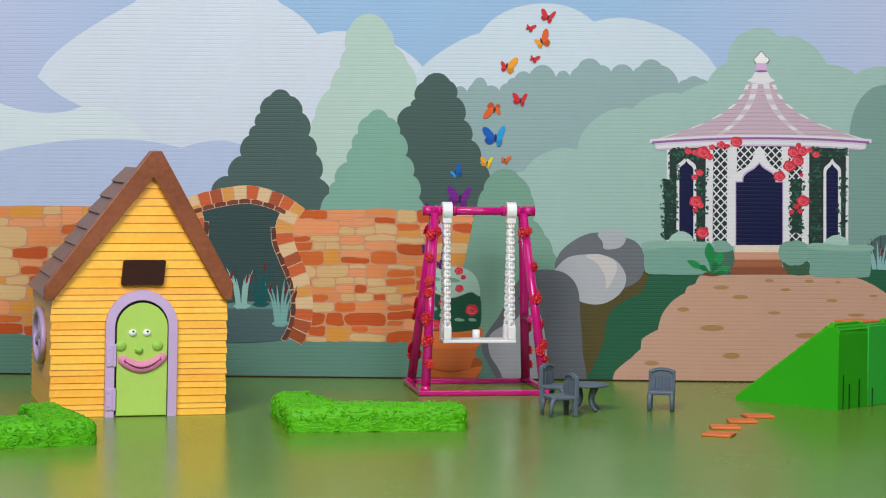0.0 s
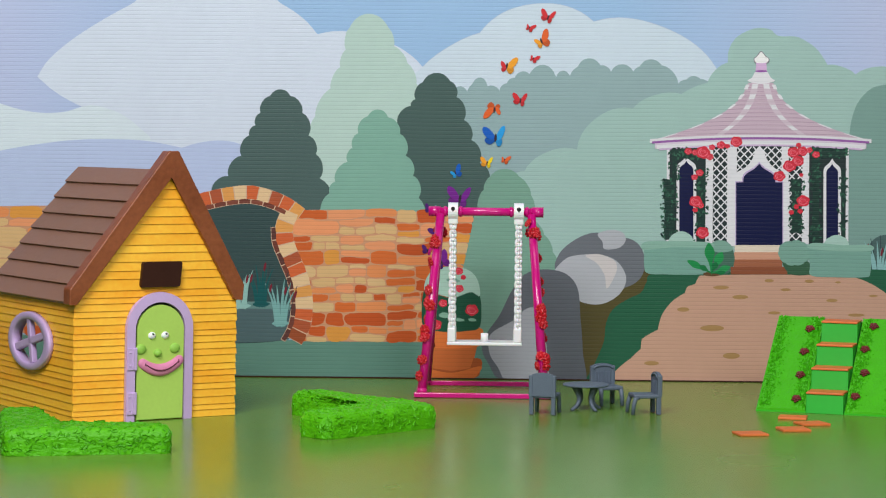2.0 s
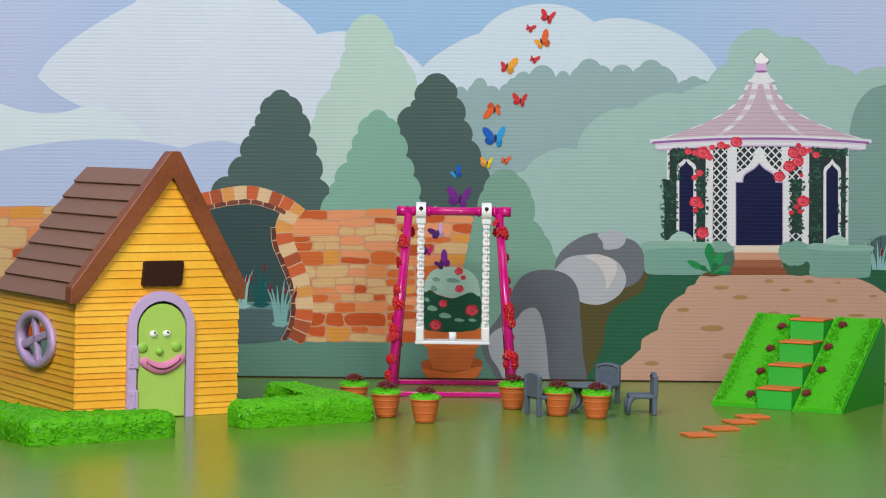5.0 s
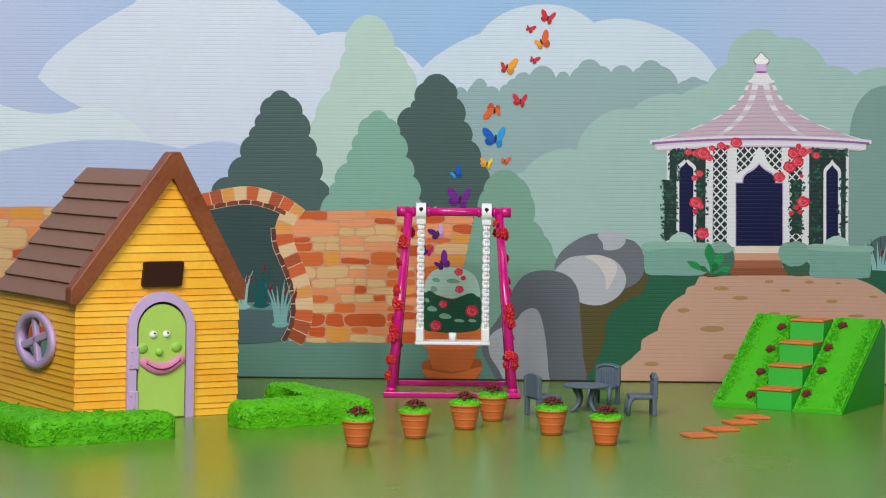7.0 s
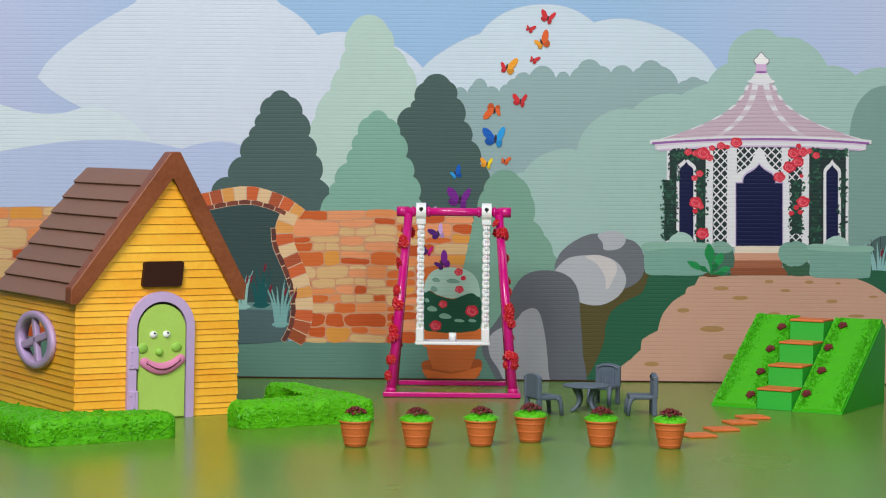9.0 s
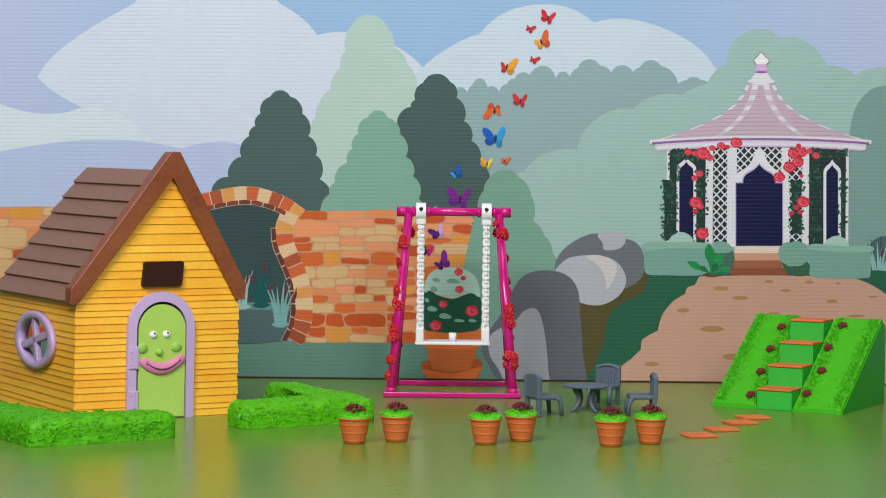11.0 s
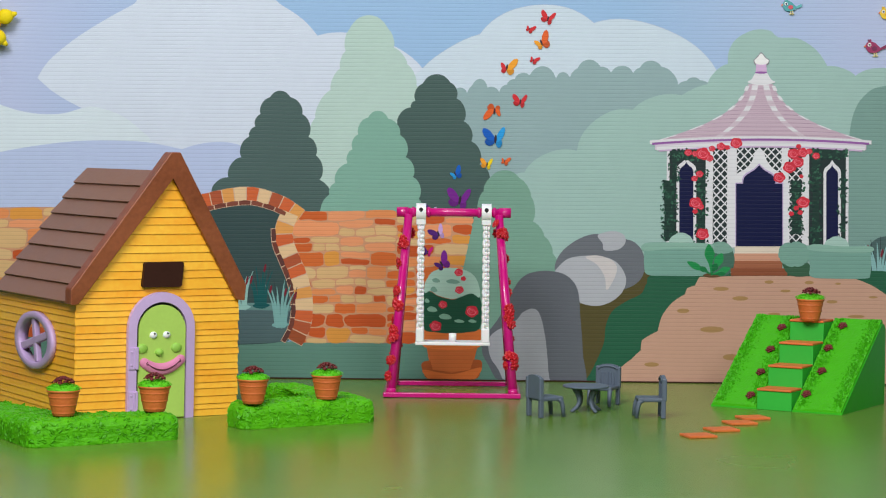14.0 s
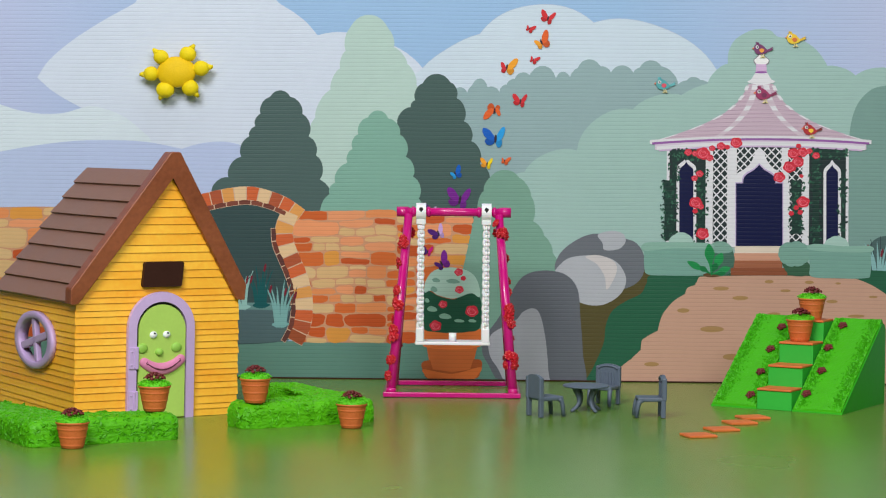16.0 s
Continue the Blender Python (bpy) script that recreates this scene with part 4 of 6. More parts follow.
def courses(x0, x1, y0, y1, wide, high):
    """Splits a stretch of wall into uneven stones."""
    w, h = x1 - x0, y1 - y0
    if h > high * wall_rnd.uniform(1.0, 2.0) and h / w > wall_rnd.uniform(0.16, 0.42):
        m = y0 + h * wall_rnd.uniform(0.36, 0.64)
        return courses(x0, x1, y0, m, wide, high) + courses(x0, x1, m, y1, wide, high)
    if w > wide * wall_rnd.uniform(0.9, 2.1):
        m = x0 + w * wall_rnd.uniform(0.3, 0.7)
        return courses(x0, m, y0, y1, wide, high) + courses(m, x1, y0, y1, wide, high)
    return [(x0, x1, y0, y1)]


def settle(x, y):
    return (x + 5 * noise.noise(Vector((x * 0.021, y * 0.03, 2))) + 2 * noise.noise(Vector((x * 0.08, y * 0.08, 5))),
            y + 5 * noise.noise(Vector((x * 0.017, y * 0.03, 9))) + 2.2 * noise.noise(Vector((x * 0.07, y * 0.07, 3))))


def garden_wall(outline, x0, x1, y0, y1, wide, high, label, edge_l, edge_r):
    wall = fill("printed_wall", outline, MORTAR, 7.6, None, label)
    last = None
    for xa, xb, ya, yb in courses(x0, x1, y0, y1, wide, high):
        cx, cy, ww, hh = (xa + xb) / 2, (ya + yb) / 2, (xb - xa) / 2 - 1.1, (yb - ya) / 2 - 1.0
        q = wall_rnd.uniform(3.4, 9)
        pts = []
        for i in range(24):
            t = 2 * math.pi * (i + 0.5) / 24
            c, d = math.cos(t), math.sin(t)
            e = (abs(c) ** q + abs(d) ** q) ** (-1 / q)
            x, y = settle(cx + ww * e * c, cy + hh * e * d)
            pts.append((min(max(x, edge_l(y)), edge_r(y)), y))
        rgb = wall_rnd.choice([k for k in STONES if k != last])
        last = rgb
        if max(p[0] for p in pts) - min(p[0] for p in pts) > 5:
            fill("stone", pts, rgb, 8, wall)


jamb_line = [(514, 374), (503, 402), (505, 430), (516, 458), (530, 492), (537, 522), (538, 552), (533, 578), (520, 603)]


def jamb(y):
    """The middle of the gate's right-hand bricks at a height."""
    return float(np.interp(y, [p[1] for p in jamb_line], [p[0] for p in jamb_line]))


garden_wall([(-40, 366), (60, 364), (200, 366), (330, 366), (345, 420), (320, 480), (304, 540), (320, 598), (200, 592), (-40, 588)], -44, 340, 364, 594, 60, 26, "printed orange stone garden wall", lambda y: -42, lambda y: 330)
garden_wall([(jamb(y) + 4, y) for y in range(604, 372, -12)] + [(535, 372), (640, 371), (700, 374), (838, 378)] + smooth([(836, 392), (829, 420), (823, 452), (812, 478), (800, 510), (790, 560), (780, 606)], 4, False),
            515, 842, 370, 606, 50, 17, "printed orange stone garden wall", lambda y: jamb(y) + 15, lambda y: 838 - max(0, y - 390) * 0.22)
gate = fill("printed_gate", smooth([(352, 372), (385, 352), (440, 346), (496, 366), (488, 405), (494, 446), (508, 485), (518, 520), (518, 560), (500, 602), (345, 604), (326, 570), (326, 530), (340, 486), (356, 446), (360, 405)], 8), (55, 76, 77), 8.4, None, "dark opening of a printed moon gate")
fill("printed_pond", smooth([(334, 560), (372, 545), (412, 536), (470, 534), (512, 540), (520, 556), (508, 590), (498, 603), (344, 605), (330, 580)], 6), (77, 99, 103), 8.6, gate)
fill("printed_pond", smooth([(372, 546), (412, 536), (470, 534), (512, 539), (516, 548), (470, 547), (420, 546)], 6), (100, 136, 134), 8.7, gate)


def brick_course(points, n, outer, inner, shades, level):
    """Bricks laid side by side along a soft line; outer and inner: their reach to either side of it."""
    line = smooth(points, 16, False)
    run = [0]
    for p, q in zip(line, line[1:]):
        run.append(run[-1] + math.hypot(q[0] - p[0], q[1] - p[1]))

    def along(d):
        i = max(1, next((j for j, v in enumerate(run) if v >= d), len(line) - 1))
        p, q = Vector(line[i - 1]), Vector(line[i])
        u = (q - p).normalized()
        return p.lerp(q, (d - run[i - 1]) / max(1e-6, run[i] - run[i - 1])), Vector((u.y, -u.x))

    ends = [along(run[-1] * i / 40) for i in range(41)]
    fill("mortar_bed", [tuple(p + v * (outer + 0.8)) for p, v in ends] + [tuple(p - v * (inner + 0.8)) for p, v in ends[::-1]], (206, 172, 146), level - 0.3, gate)
    for i in range(n):
        cuts = [run[-1] * (i + f) / n for f in (0, 0.5, 1)]
        cuts[0], cuts[2] = cuts[0] + 0.9, cuts[2] - 0.9
        side = [along(d) for d in cuts]
        swell = (0.0, 1.1, 0.0)
        fill("brick", [tuple(p + v * (outer + k)) for (p, v), k in zip(side, swell)] + [tuple(p - v * inner) for p, v in side[::-1]], shades[i % len(shades)], level, gate)


RED_BRICK, RUST, SAND, OCHRE, UMBER, COCOA = (204, 98, 56), (170, 84, 54), (222, 188, 146), (218, 152, 82), (112, 62, 52), (92, 56, 52)
arch_line = [(318, 380), (338, 362), (366, 352), (410, 343), (445, 341), (478, 349), (506, 361), (533, 380)]
far_jamb = [(338, 366), (346, 392), (345, 420), (336, 450), (323, 482), (313, 512), (309, 542), (312, 575), (324, 601)]
for line, n, a, b, shades in ((arch_line, 11, 11.5, 11.5, (OCHRE, SAND, RED_BRICK, RUST, OCHRE, SAND, RED_BRICK, SAND, RUST, RED_BRICK, OCHRE)), (jamb_line, 12, 15, 15, (SAND, OCHRE, RED_BRICK, SAND, RUST, RED_BRICK, SAND, OCHRE, SAND, RED_BRICK, RUST, (150, 76, 46))),
                              (far_jamb, 11, 15, 15, (OCHRE, RED_BRICK, SAND, OCHRE, RUST))):
    brick_course(line, n, a, b, shades, 9)
brick_course([(x, y + 16) for x, y in arch_line[1:7]], 8, 3.5, 3.5, (UMBER, (126, 70, 56)), 9.1)
brick_course([(x - 19, y) for x, y in jamb_line[1:]], 9, 3.5, 4, (COCOA, UMBER), 9.1)
brick_course([(x + 19, y) for x, y in far_jamb[1:]], 9, 4, 3.5, (COCOA, UMBER), 9.1)
reed_rnd = random.Random(8)
for cx, cy, k, rgb, tall in ((428, 543, 7, (142, 184, 178), 62), (462, 540, 7, (22, 84, 86), 66), (496, 574, 8, (118, 166, 164), 72), (1556, 500, 9, (134, 178, 180), 66)):
    clump = fill("printed_reeds", smooth([(cx - 15, cy - 1), (cx - 8, cy - 5), (cx + 6, cy - 6), (cx + 16, cy - 2), (cx + 6, cy + 3), (cx - 8, cy + 3)], 4), rgb, 9.4, None, "clump of blue-green printed reeds")
    for i in range(k):
        a = (i / (k - 1) - 0.5) * 0.9 + reed_rnd.uniform(-0.1, 0.1)
        ln = tall * reed_rnd.uniform(0.72, 1.15)
        foot = cx + a * 16
        mid, tip = (foot + a * ln * 0.16, cy - ln * 0.55), (foot + a * ln * 0.55, cy - ln)
        fill("reed", smooth([(foot - 1.8, cy), (mid[0] - 2.2, mid[1]), tip, (mid[0] + 1.6, mid[1]), (foot + 2.2, cy)], 4), rgb, 9.6, clump)
        if i % 3 == 1:
            fill("cattail", oval(tip[0] + 1, tip[1] + 8, 2.2, 8, 10, 12), (116, 34, 50), 9.8, clump)
        if i % 2:
            fill("stem", [(foot + 4, cy - 8), (foot + 5 + a * ln * 0.5, cy - ln * 1.12), (foot + 6 + a * ln * 0.5, cy - ln * 1.12), (foot + 5.4, cy - 8)], (48, 60, 66), 9.5, clump)


def printed_rose(cx, cy, r, parent, level=16.0, rgb=(206, 48, 66), light=(232, 110, 128)):
    out = []
    for i in range(30):
        t = 2 * math.pi * i / 30
        k = r * (0.86 + 0.14 * abs(math.cos(2.5 * t + cx)))
        out.append((cx + k * math.cos(t), cy + 0.88 * k * math.sin(t)))
    rose = fill("printed_rose", out, rgb, level, parent)
    if r > 5:
        for q, d in ((0.68, 0), (0.42, 2), (0.2, 4)):
            arc = [(cx + r * q * math.cos(t), cy + 0.85 * r * q * math.sin(t)) for t in (d + 4.4 * i / 14 for i in range(15))]
            inner = [(cx + (x - cx) * 0.8, cy + (y - cy) * 0.8) for x, y in arc]
            fill("petal_line", arc + inner[::-1], light, level + 0.2, rose)


# flower tub behind the swing
tub = fill("printed_tub", [(754, 606), (846, 606), (838, 640), (834, 670), (764, 670), (760, 640)], (204, 108, 58), 10.4, None, "printed terracotta tub of roses")
fill("tub_saucer", smooth([(746, 642), (760, 636), (800, 640), (842, 634), (853, 640), (850, 656), (842, 668), (800, 673), (758, 668), (750, 658)], 6), (166, 84, 42), 10.5, tub)
fill("tub_saucer", smooth([(750, 652), (800, 660), (850, 648), (846, 662), (836, 670), (800, 673), (762, 670), (754, 664)], 6), (212, 112, 56), 10.55, tub)
fill("tub_body", [(754, 610), (846, 610), (832, 652), (800, 657), (766, 652)], (196, 104, 54), 10.6, tub)
fill("tub_rim", smooth([(746, 582), (800, 572), (852, 582), (851, 600), (846, 613), (800, 617), (754, 613), (747, 600)], 6), (220, 116, 58), 10.7, tub)
fill("tub_leaves", smooth([(750, 580), (746, 548), (750, 516), (762, 514), (776, 522), (800, 528), (815, 524), (832, 518), (848, 522), (852, 550), (848, 580), (826, 586), (800, 588), (772, 586)], 6), (30, 82, 62), 10.9, tub)
fill("tub_crown", smooth([(752, 516), (752, 500), (762, 482), (778, 474), (805, 472), (832, 480), (846, 498), (849, 524), (834, 517), (815, 523), (800, 527), (776, 521), (762, 513)], 6), (166, 199, 186), 11.1, tub)
for cx, cy, rx, ry, rgb in ((765, 545, 9, 5, (128, 172, 152)), (788, 558, 11, 5, (128, 172, 152)), (813, 566, 9, 3, (128, 172, 152)), (836, 566, 7, 3, (128, 172, 152)), (756, 530, 4, 4, (128, 172, 152)),
                            (772, 494, 7, 4, (116, 156, 142)), (802, 496, 12, 4, (116, 156, 142)), (768, 510, 6, 5, (116, 156, 142))):
    fill("tub_leaf", smooth([(cx - rx, cy - 1), (cx - rx * 0.3, cy - ry), (cx + rx * 0.6, cy - ry * 0.5), (cx + rx, cy + ry * 0.6), (cx + rx * 0.2, cy + ry), (cx - rx * 0.7, cy + ry * 0.7)], 4), rgb, 11.3, tub)
for cx, cy, r in ((835, 549, 12), (771, 575, 11), (784, 537, 8), (812, 480, 8), (813, 511, 8), (820, 491, 5)):
    printed_rose(cx, cy, r, tub, 11.6)
# banks, path and boulders
fill("printed_slope", smooth([(1010, 700), (1020, 520), (1060, 500), (1130, 470), (1180, 480), (1170, 520), (1130, 545), (1105, 600), (1080, 650), (1060, 700)], 6), (84, 76, 44), 10.2, None, "olive-brown printed bank")
fill("printed_slope", smooth([(1026, 700), (1050, 648), (1068, 606), (1072, 574), (1084, 548), (1110, 530), (1134, 518), (1144, 500), (1158, 484), (1260, 482), (1600, 482), (1600, 560), (1250, 560), (1160, 660), (1085, 700)], 6), (38, 92, 68), 10.5, None, "dark green printed bank")
path_edge = arcs([(1080, 700), (1088, 658), (1117, 634), (1134, 618), (1136, 600), (1164, 584), (1172, 556), (1190, 533), (1212, 519), (1216, 508), (1230, 503), (1238, 488)], 0.03, 6)
path = fill("printed_path", path_edge + smooth([(1238, 488), (1330, 486), (1440, 487), (1500, 489), (1536, 500), (1566, 518), (1600, 545)], 6, False)[1:] + [(1640, 700), (1300, 712)], (194, 152, 132), 11, None, "peach printed garden path")
for cx, cy, rx, ry in ((1260, 581, 21, 5.5), (1294, 630, 15, 5.5), (1209, 548, 11, 4), (1153, 643, 13, 4), (1310, 526, 14, 4), (1276, 509, 14, 3.5), (1361, 497, 8, 3), (1432, 498, 8, 3),
                        (1390, 513, 9, 2.5), (1472, 532, 10, 3), (1370, 554, 11, 2.8), (1515, 558, 15, 2.8), (1483, 500, 5, 2), (1545, 524, 8, 2), (1428, 594, 21, 5), (1530, 586, 20, 6)):
    fill("path_stone", oval(cx, cy, rx, ry, 24), (164, 128, 84), 11.2, path)
rock = fill("printed_boulder", smooth([(982, 476), (988, 452), (1004, 434), (1030, 418), (1056, 412), (1090, 418), (1122, 426), (1138, 446), (1141, 472), (1132, 494), (1110, 508), (1080, 512), (1000, 505)], 6), (106, 110, 119), 11.6, None, "grey printed boulders")
fill("rock_face", smooth([(980, 486), (992, 466), (1014, 453), (1060, 451), (1092, 463), (1108, 492), (1097, 520), (1066, 538), (1030, 535), (996, 512)], 6), (176, 178, 187), 11.8, rock)
fill("rock_light", smooth([(1036, 453), (1058, 450), (1080, 457), (1091, 468), (1089, 486), (1074, 511), (1070, 488), (1056, 466)], 6), (203, 196, 198), 12, rock)
fill("rock_cap", smooth([(1058, 414), (1082, 407), (1102, 412), (1107, 426), (1095, 439), (1070, 441), (1066, 428)], 6), (174, 176, 185), 12, rock)
rock = fill("printed_boulder", smooth([(853, 612), (864, 586), (884, 558), (906, 514), (928, 486), (962, 477), (1000, 484), (1022, 510), (1027, 560), (1031, 620), (1028, 690), (905, 690), (862, 640)], 6), (96, 100, 109), 12.4, None, "dark grey printed boulder")
fill("rock_face", smooth([(864, 604), (872, 588), (896, 574), (914, 564), (926, 550), (944, 544), (956, 556), (965, 596), (970, 650), (970, 700), (910, 700), (882, 652), (868, 630)], 6), (163, 165, 174), 12.6, rock)

# gazebo
gazebo = fill("printed_gazebo", [(1184, 258), (1502, 258), (1498, 432), (1182, 432)], (38, 50, 52), 12.2, None, "printed white lattice gazebo with a pink roof and roses")
WHITE, PINK, NAVY, MAUVE = (219, 217, 224), (194, 170, 187), (14, 20, 64), (146, 90, 160)


def roof_half(s):
    return 22 + 40 * s + 132 * s ** 2.6


def roof_line(f, s):
    return 1346 + f * roof_half(s), 147 + s * (102 - 6 * (1 - f * f))


fill("gazebo_roof", [roof_line(-1, i / 20) for i in range(21)] + [roof_line(-1 + j / 10, 1) for j in range(1, 20)] + [roof_line(1, 1 - i / 20) for i in range(21)], PINK, 12.8, gazebo)
for i in range(1, 13):
    a = [roof_line(-1 + j / 8, i / 13) for j in range(17)]
    fill("roof_course", a + [(x, y + 0.9) for x, y in a[::-1]], (174, 148, 168), 12.9, gazebo)
for f in (-0.42, 0.42):
    band = [[roof_line(f + d * 6 / roof_half(i / 14), i / 14) for i in range(15)] for d in (-1, 1)]
    fill("roof_rib", band[0] + band[1][::-1], (202, 184, 198), 12.95, gazebo)
for f in (-0.98, -0.42, 0.42, 0.98):
    for i in range(6):
        s0 = 0.02 + i * 0.19 if abs(f) < 0.9 else 0.03 + i * 0.17
        s1 = s0 + 0.085
        w0, w1 = ((5 if abs(f) < 0.9 else 3.2) / roof_half(d) for d in (s0, s1))
        fill("roof_dash", [roof_line(f - w0, s0), roof_line(f + w0, s0), roof_line(f + w1, s1), roof_line(f - w1, s1)], WHITE, 13, gazebo)
fill("finial_outline", smooth([(1333.5, 105), (1339, 99), (1347, 90.5), (1355, 99), (1361.5, 105), (1357, 113), (1338, 113)], 5), (132, 124, 134), 13.1, gazebo)
fill("roof_cap", smooth([(1337, 127), (1347, 126), (1357, 127), (1364, 138), (1371, 144), (1347, 149), (1323, 144), (1330, 138)], 4), WHITE, 13.1, gazebo)
fill("roof_neck", [(1338, 111), (1356, 111), (1357, 127), (1337, 127)], (206, 172, 210), 13.2, gazebo)
fill("neck_line", oval(1347, 126.5, 11, 2, 18), MAUVE, 13.3, gazebo)
fill("finial", smooth([(1335, 105), (1340, 100), (1347, 92.5), (1354, 100), (1360, 105), (1356, 111.5), (1339, 111.5)], 5), (236, 234, 236), 13.2, gazebo)
for (d0, d1, reach, rgb, lv) in ((-4, 3, 196, WHITE, 13.15), (0, 4, 192, MAUVE, 13.3), (3, 13, 187, (208, 194, 212), 13.2), (7, 14, 184, WHITE, 13.25), (13, 16, 180, (198, 172, 206), 13.4)):
    a = [(1346 + reach * (j / 12 - 1), 250.5 + d0 - 7.5 * (1 - (j / 12 - 1) ** 2)) for j in range(25)]
    fill("eaves_band", a + [(x, y + d1 - d0) for x, y in a[::-1]], rgb, lv, gazebo)
for x0, x1 in ((1180, 1185), (1249, 1262), (1287, 1304), (1383, 1396), (1420, 1432), (1497, 1502)):
    fill("gazebo_post", [(x0, 260), (x1, 260), (x1 - 1, 432), (x0 - 1, 432)], WHITE, 13.4, gazebo)
for bx0, bx1, by0, by1 in ((1262, 1288, 262, 430), (1396, 1421, 262, 430), (1304, 1344, 260, 312), (1344, 1386, 260, 312)):
    w, pitch = 1.6, 15.0
    for sgn in (1, -1):
        k = -20
        while k < 40:
            # one diagonal lath, cut off by the panel's edges
            base, rise = by0 + k * pitch, (bx1 - bx0) * 1.05
            ya, yb = (base, base + rise) if sgn > 0 else (base + rise, base)
            t0, t1 = sorted(((by0 - ya) / (yb - ya), (by1 - ya) / (yb - ya)))
            t0, t1 = max(0.0, t0), min(1.0, t1)
            if t1 - t0 > 0.05:
                p, q = [(bx0 + (bx1 - bx0) * t, ya + (yb - ya) * t) for t in (t0, t1)]
                fill("lath", [(p[0], p[1] - w), (q[0], q[1] - w), (q[0], q[1] + w), (p[0], p[1] + w)], WHITE, 13.2, gazebo)
            k += 1


def ogee(cx, foot, spring, top, half, step=0.0):
    """A pointed arch; step: how far its shoulders are set in."""
    rise = spring - top
    side = [(half, foot), (half, spring)] + ([(half - step, spring), (half - step, spring - 0.16 * rise)] if step else [])
    w, y0 = half - step, spring - (0.16 * rise if step else 0)
    side += [(w * k, y0 - (y0 - top) * m) for k, m in ((0.93, 0.22), (0.76, 0.40), (0.52, 0.54), (0.30, 0.68), (0.12, 0.86))]
    return [(cx - x, y) for x, y in side] + [(cx, top)] + [(cx + x, y) for x, y in side[::-1]]


fill("arch_frame", [(1290, 436), (1290, 324)] + smooth([(1294, 312), (1308, 303), (1322, 294), (1332, 280), (1337, 266), (1344, 262), (1351, 266), (1356, 280), (1366, 294), (1380, 303), (1394, 312)], 4, False) + [(1397, 324), (1397, 436)], WHITE, 13.6, gazebo)
fill("arch_edge", ogee(1343.5, 436, 321, 287, 42.5, 12), (188, 168, 210), 13.8, gazebo)
fill("arch_opening", ogee(1343.5, 436, 323, 290, 41, 12.5), NAVY, 14, gazebo)
for cx, foot, spring, top, half in ((1214.5, 430, 301, 285, 12.5), (1472.5, 432, 306, 290, 10.5)):
    fill("arch_frame", ogee(cx, foot, spring - 3, top - 9, half + 5), WHITE, 13.6, gazebo)
    fill("arch_opening", ogee(cx, foot, spring, top, half), NAVY, 14, gazebo)
ivy_rnd = random.Random(3)
for x0, x1, y0, y1, k in ((1172, 1196, 318, 424, 100), (1186, 1200, 262, 320, 40), (1231, 1250, 300, 428, 90), (1196, 1250, 262, 282, 50), (1398, 1420, 318, 412, 80), (1434, 1452, 262, 430, 100), (1486, 1497, 300, 430, 50), (1436, 1496, 262, 280, 46)):
    vine = fill("printed_ivy", smooth([(x0 + 2, y0 + 4), ((x0 + x1) / 2, y0), (x1 - 2, y0 + 5), (x1 - 3, (y0 + y1) / 2), (x1 - 2, y1 - 3), ((x0 + x1) / 2, y1), (x0 + 3, y1 - 4), (x0 + 4, (y0 + y1) / 2)], 5), (32, 58, 52), 14.2, gazebo)
    for i in range(k):
        cx, cy, a, r = ivy_rnd.uniform(x0 - 3, x1 + 3), ivy_rnd.uniform(y0, y1), ivy_rnd.uniform(0, 180), ivy_rnd.uniform(2.4, 4.8)
        ca, sa = math.cos(radians(a)), math.sin(radians(a))
        leaf = [(-1, 0), (-0.3, -0.55), (0.1, -0.3), (1, 0), (0.1, 0.35), (-0.3, 0.55)]
        fill("ivy_leaf", [(cx + r * (x * ca - y * sa), cy + r * (x * sa + y * ca)) for x, y in leaf], ivy_rnd.choice(((42, 80, 66), (34, 62, 56), (52, 98, 78), (28, 50, 48))), 14.4 + 0.2 * (i % 3), vine)
for cx, cy, r in ((1244, 270, 13), (1218, 268, 7), (1230, 270, 6), (1256, 278, 7), (1303, 251, 11), (1276, 257, 8), (1287, 259, 5), (1260, 261, 6), (1238, 306, 7), (1229, 314, 6), (1231, 357, 12), (1240, 364, 6),
                  (1230, 372, 5), (1243, 412, 12), (1420, 268, 10), (1404, 270, 11), (1397, 294, 12), (1412, 285, 11), (1444, 274, 7), (1432, 266, 6), (1413, 257, 5), (1379, 312, 11), (1421, 356, 12), (1409, 366, 5), (1416, 374, 5), (1400, 376, 5), (1418, 310, 4)):
    printed_rose(cx, cy, r, gazebo, 15.4)
# hedges, steps and plants at the gazebo's foot
fill("gazebo_floor", [(1300, 434), (1382, 434), (1382, 447), (1300, 447)], (222, 206, 190), 14.6, gazebo)
for i, (x0, x1, rgb) in enumerate(((1299, 1380, (204, 150, 126)), (1298, 1384, (158, 96, 70)), (1293, 1393, (138, 78, 54)))):
    fill("gazebo_step", [(x0, 446.5 + i * 13), (x1, 446.5 + i * 13), (x1, 459.5 + i * 13.2), (x0, 459.5 + i * 13.2)], rgb, 14.8 + 0.1 * i, gazebo)
for cx, cy, rx, ry in ((1205, 424, 22, 15), (1480, 429, 22, 13)):
    fill("printed_bush", arcs([(cx - rx, cy + ry * 0.4), (cx - rx * 0.5, cy - ry * 0.7), (cx + rx * 0.5, cy - ry * 0.75), (cx + rx, cy + ry * 0.4)], 0.16) + [(cx + rx, cy + ry), (cx - rx, cy + ry)], (163, 194, 186), 15, None, "rounded pale mint printed shrub")
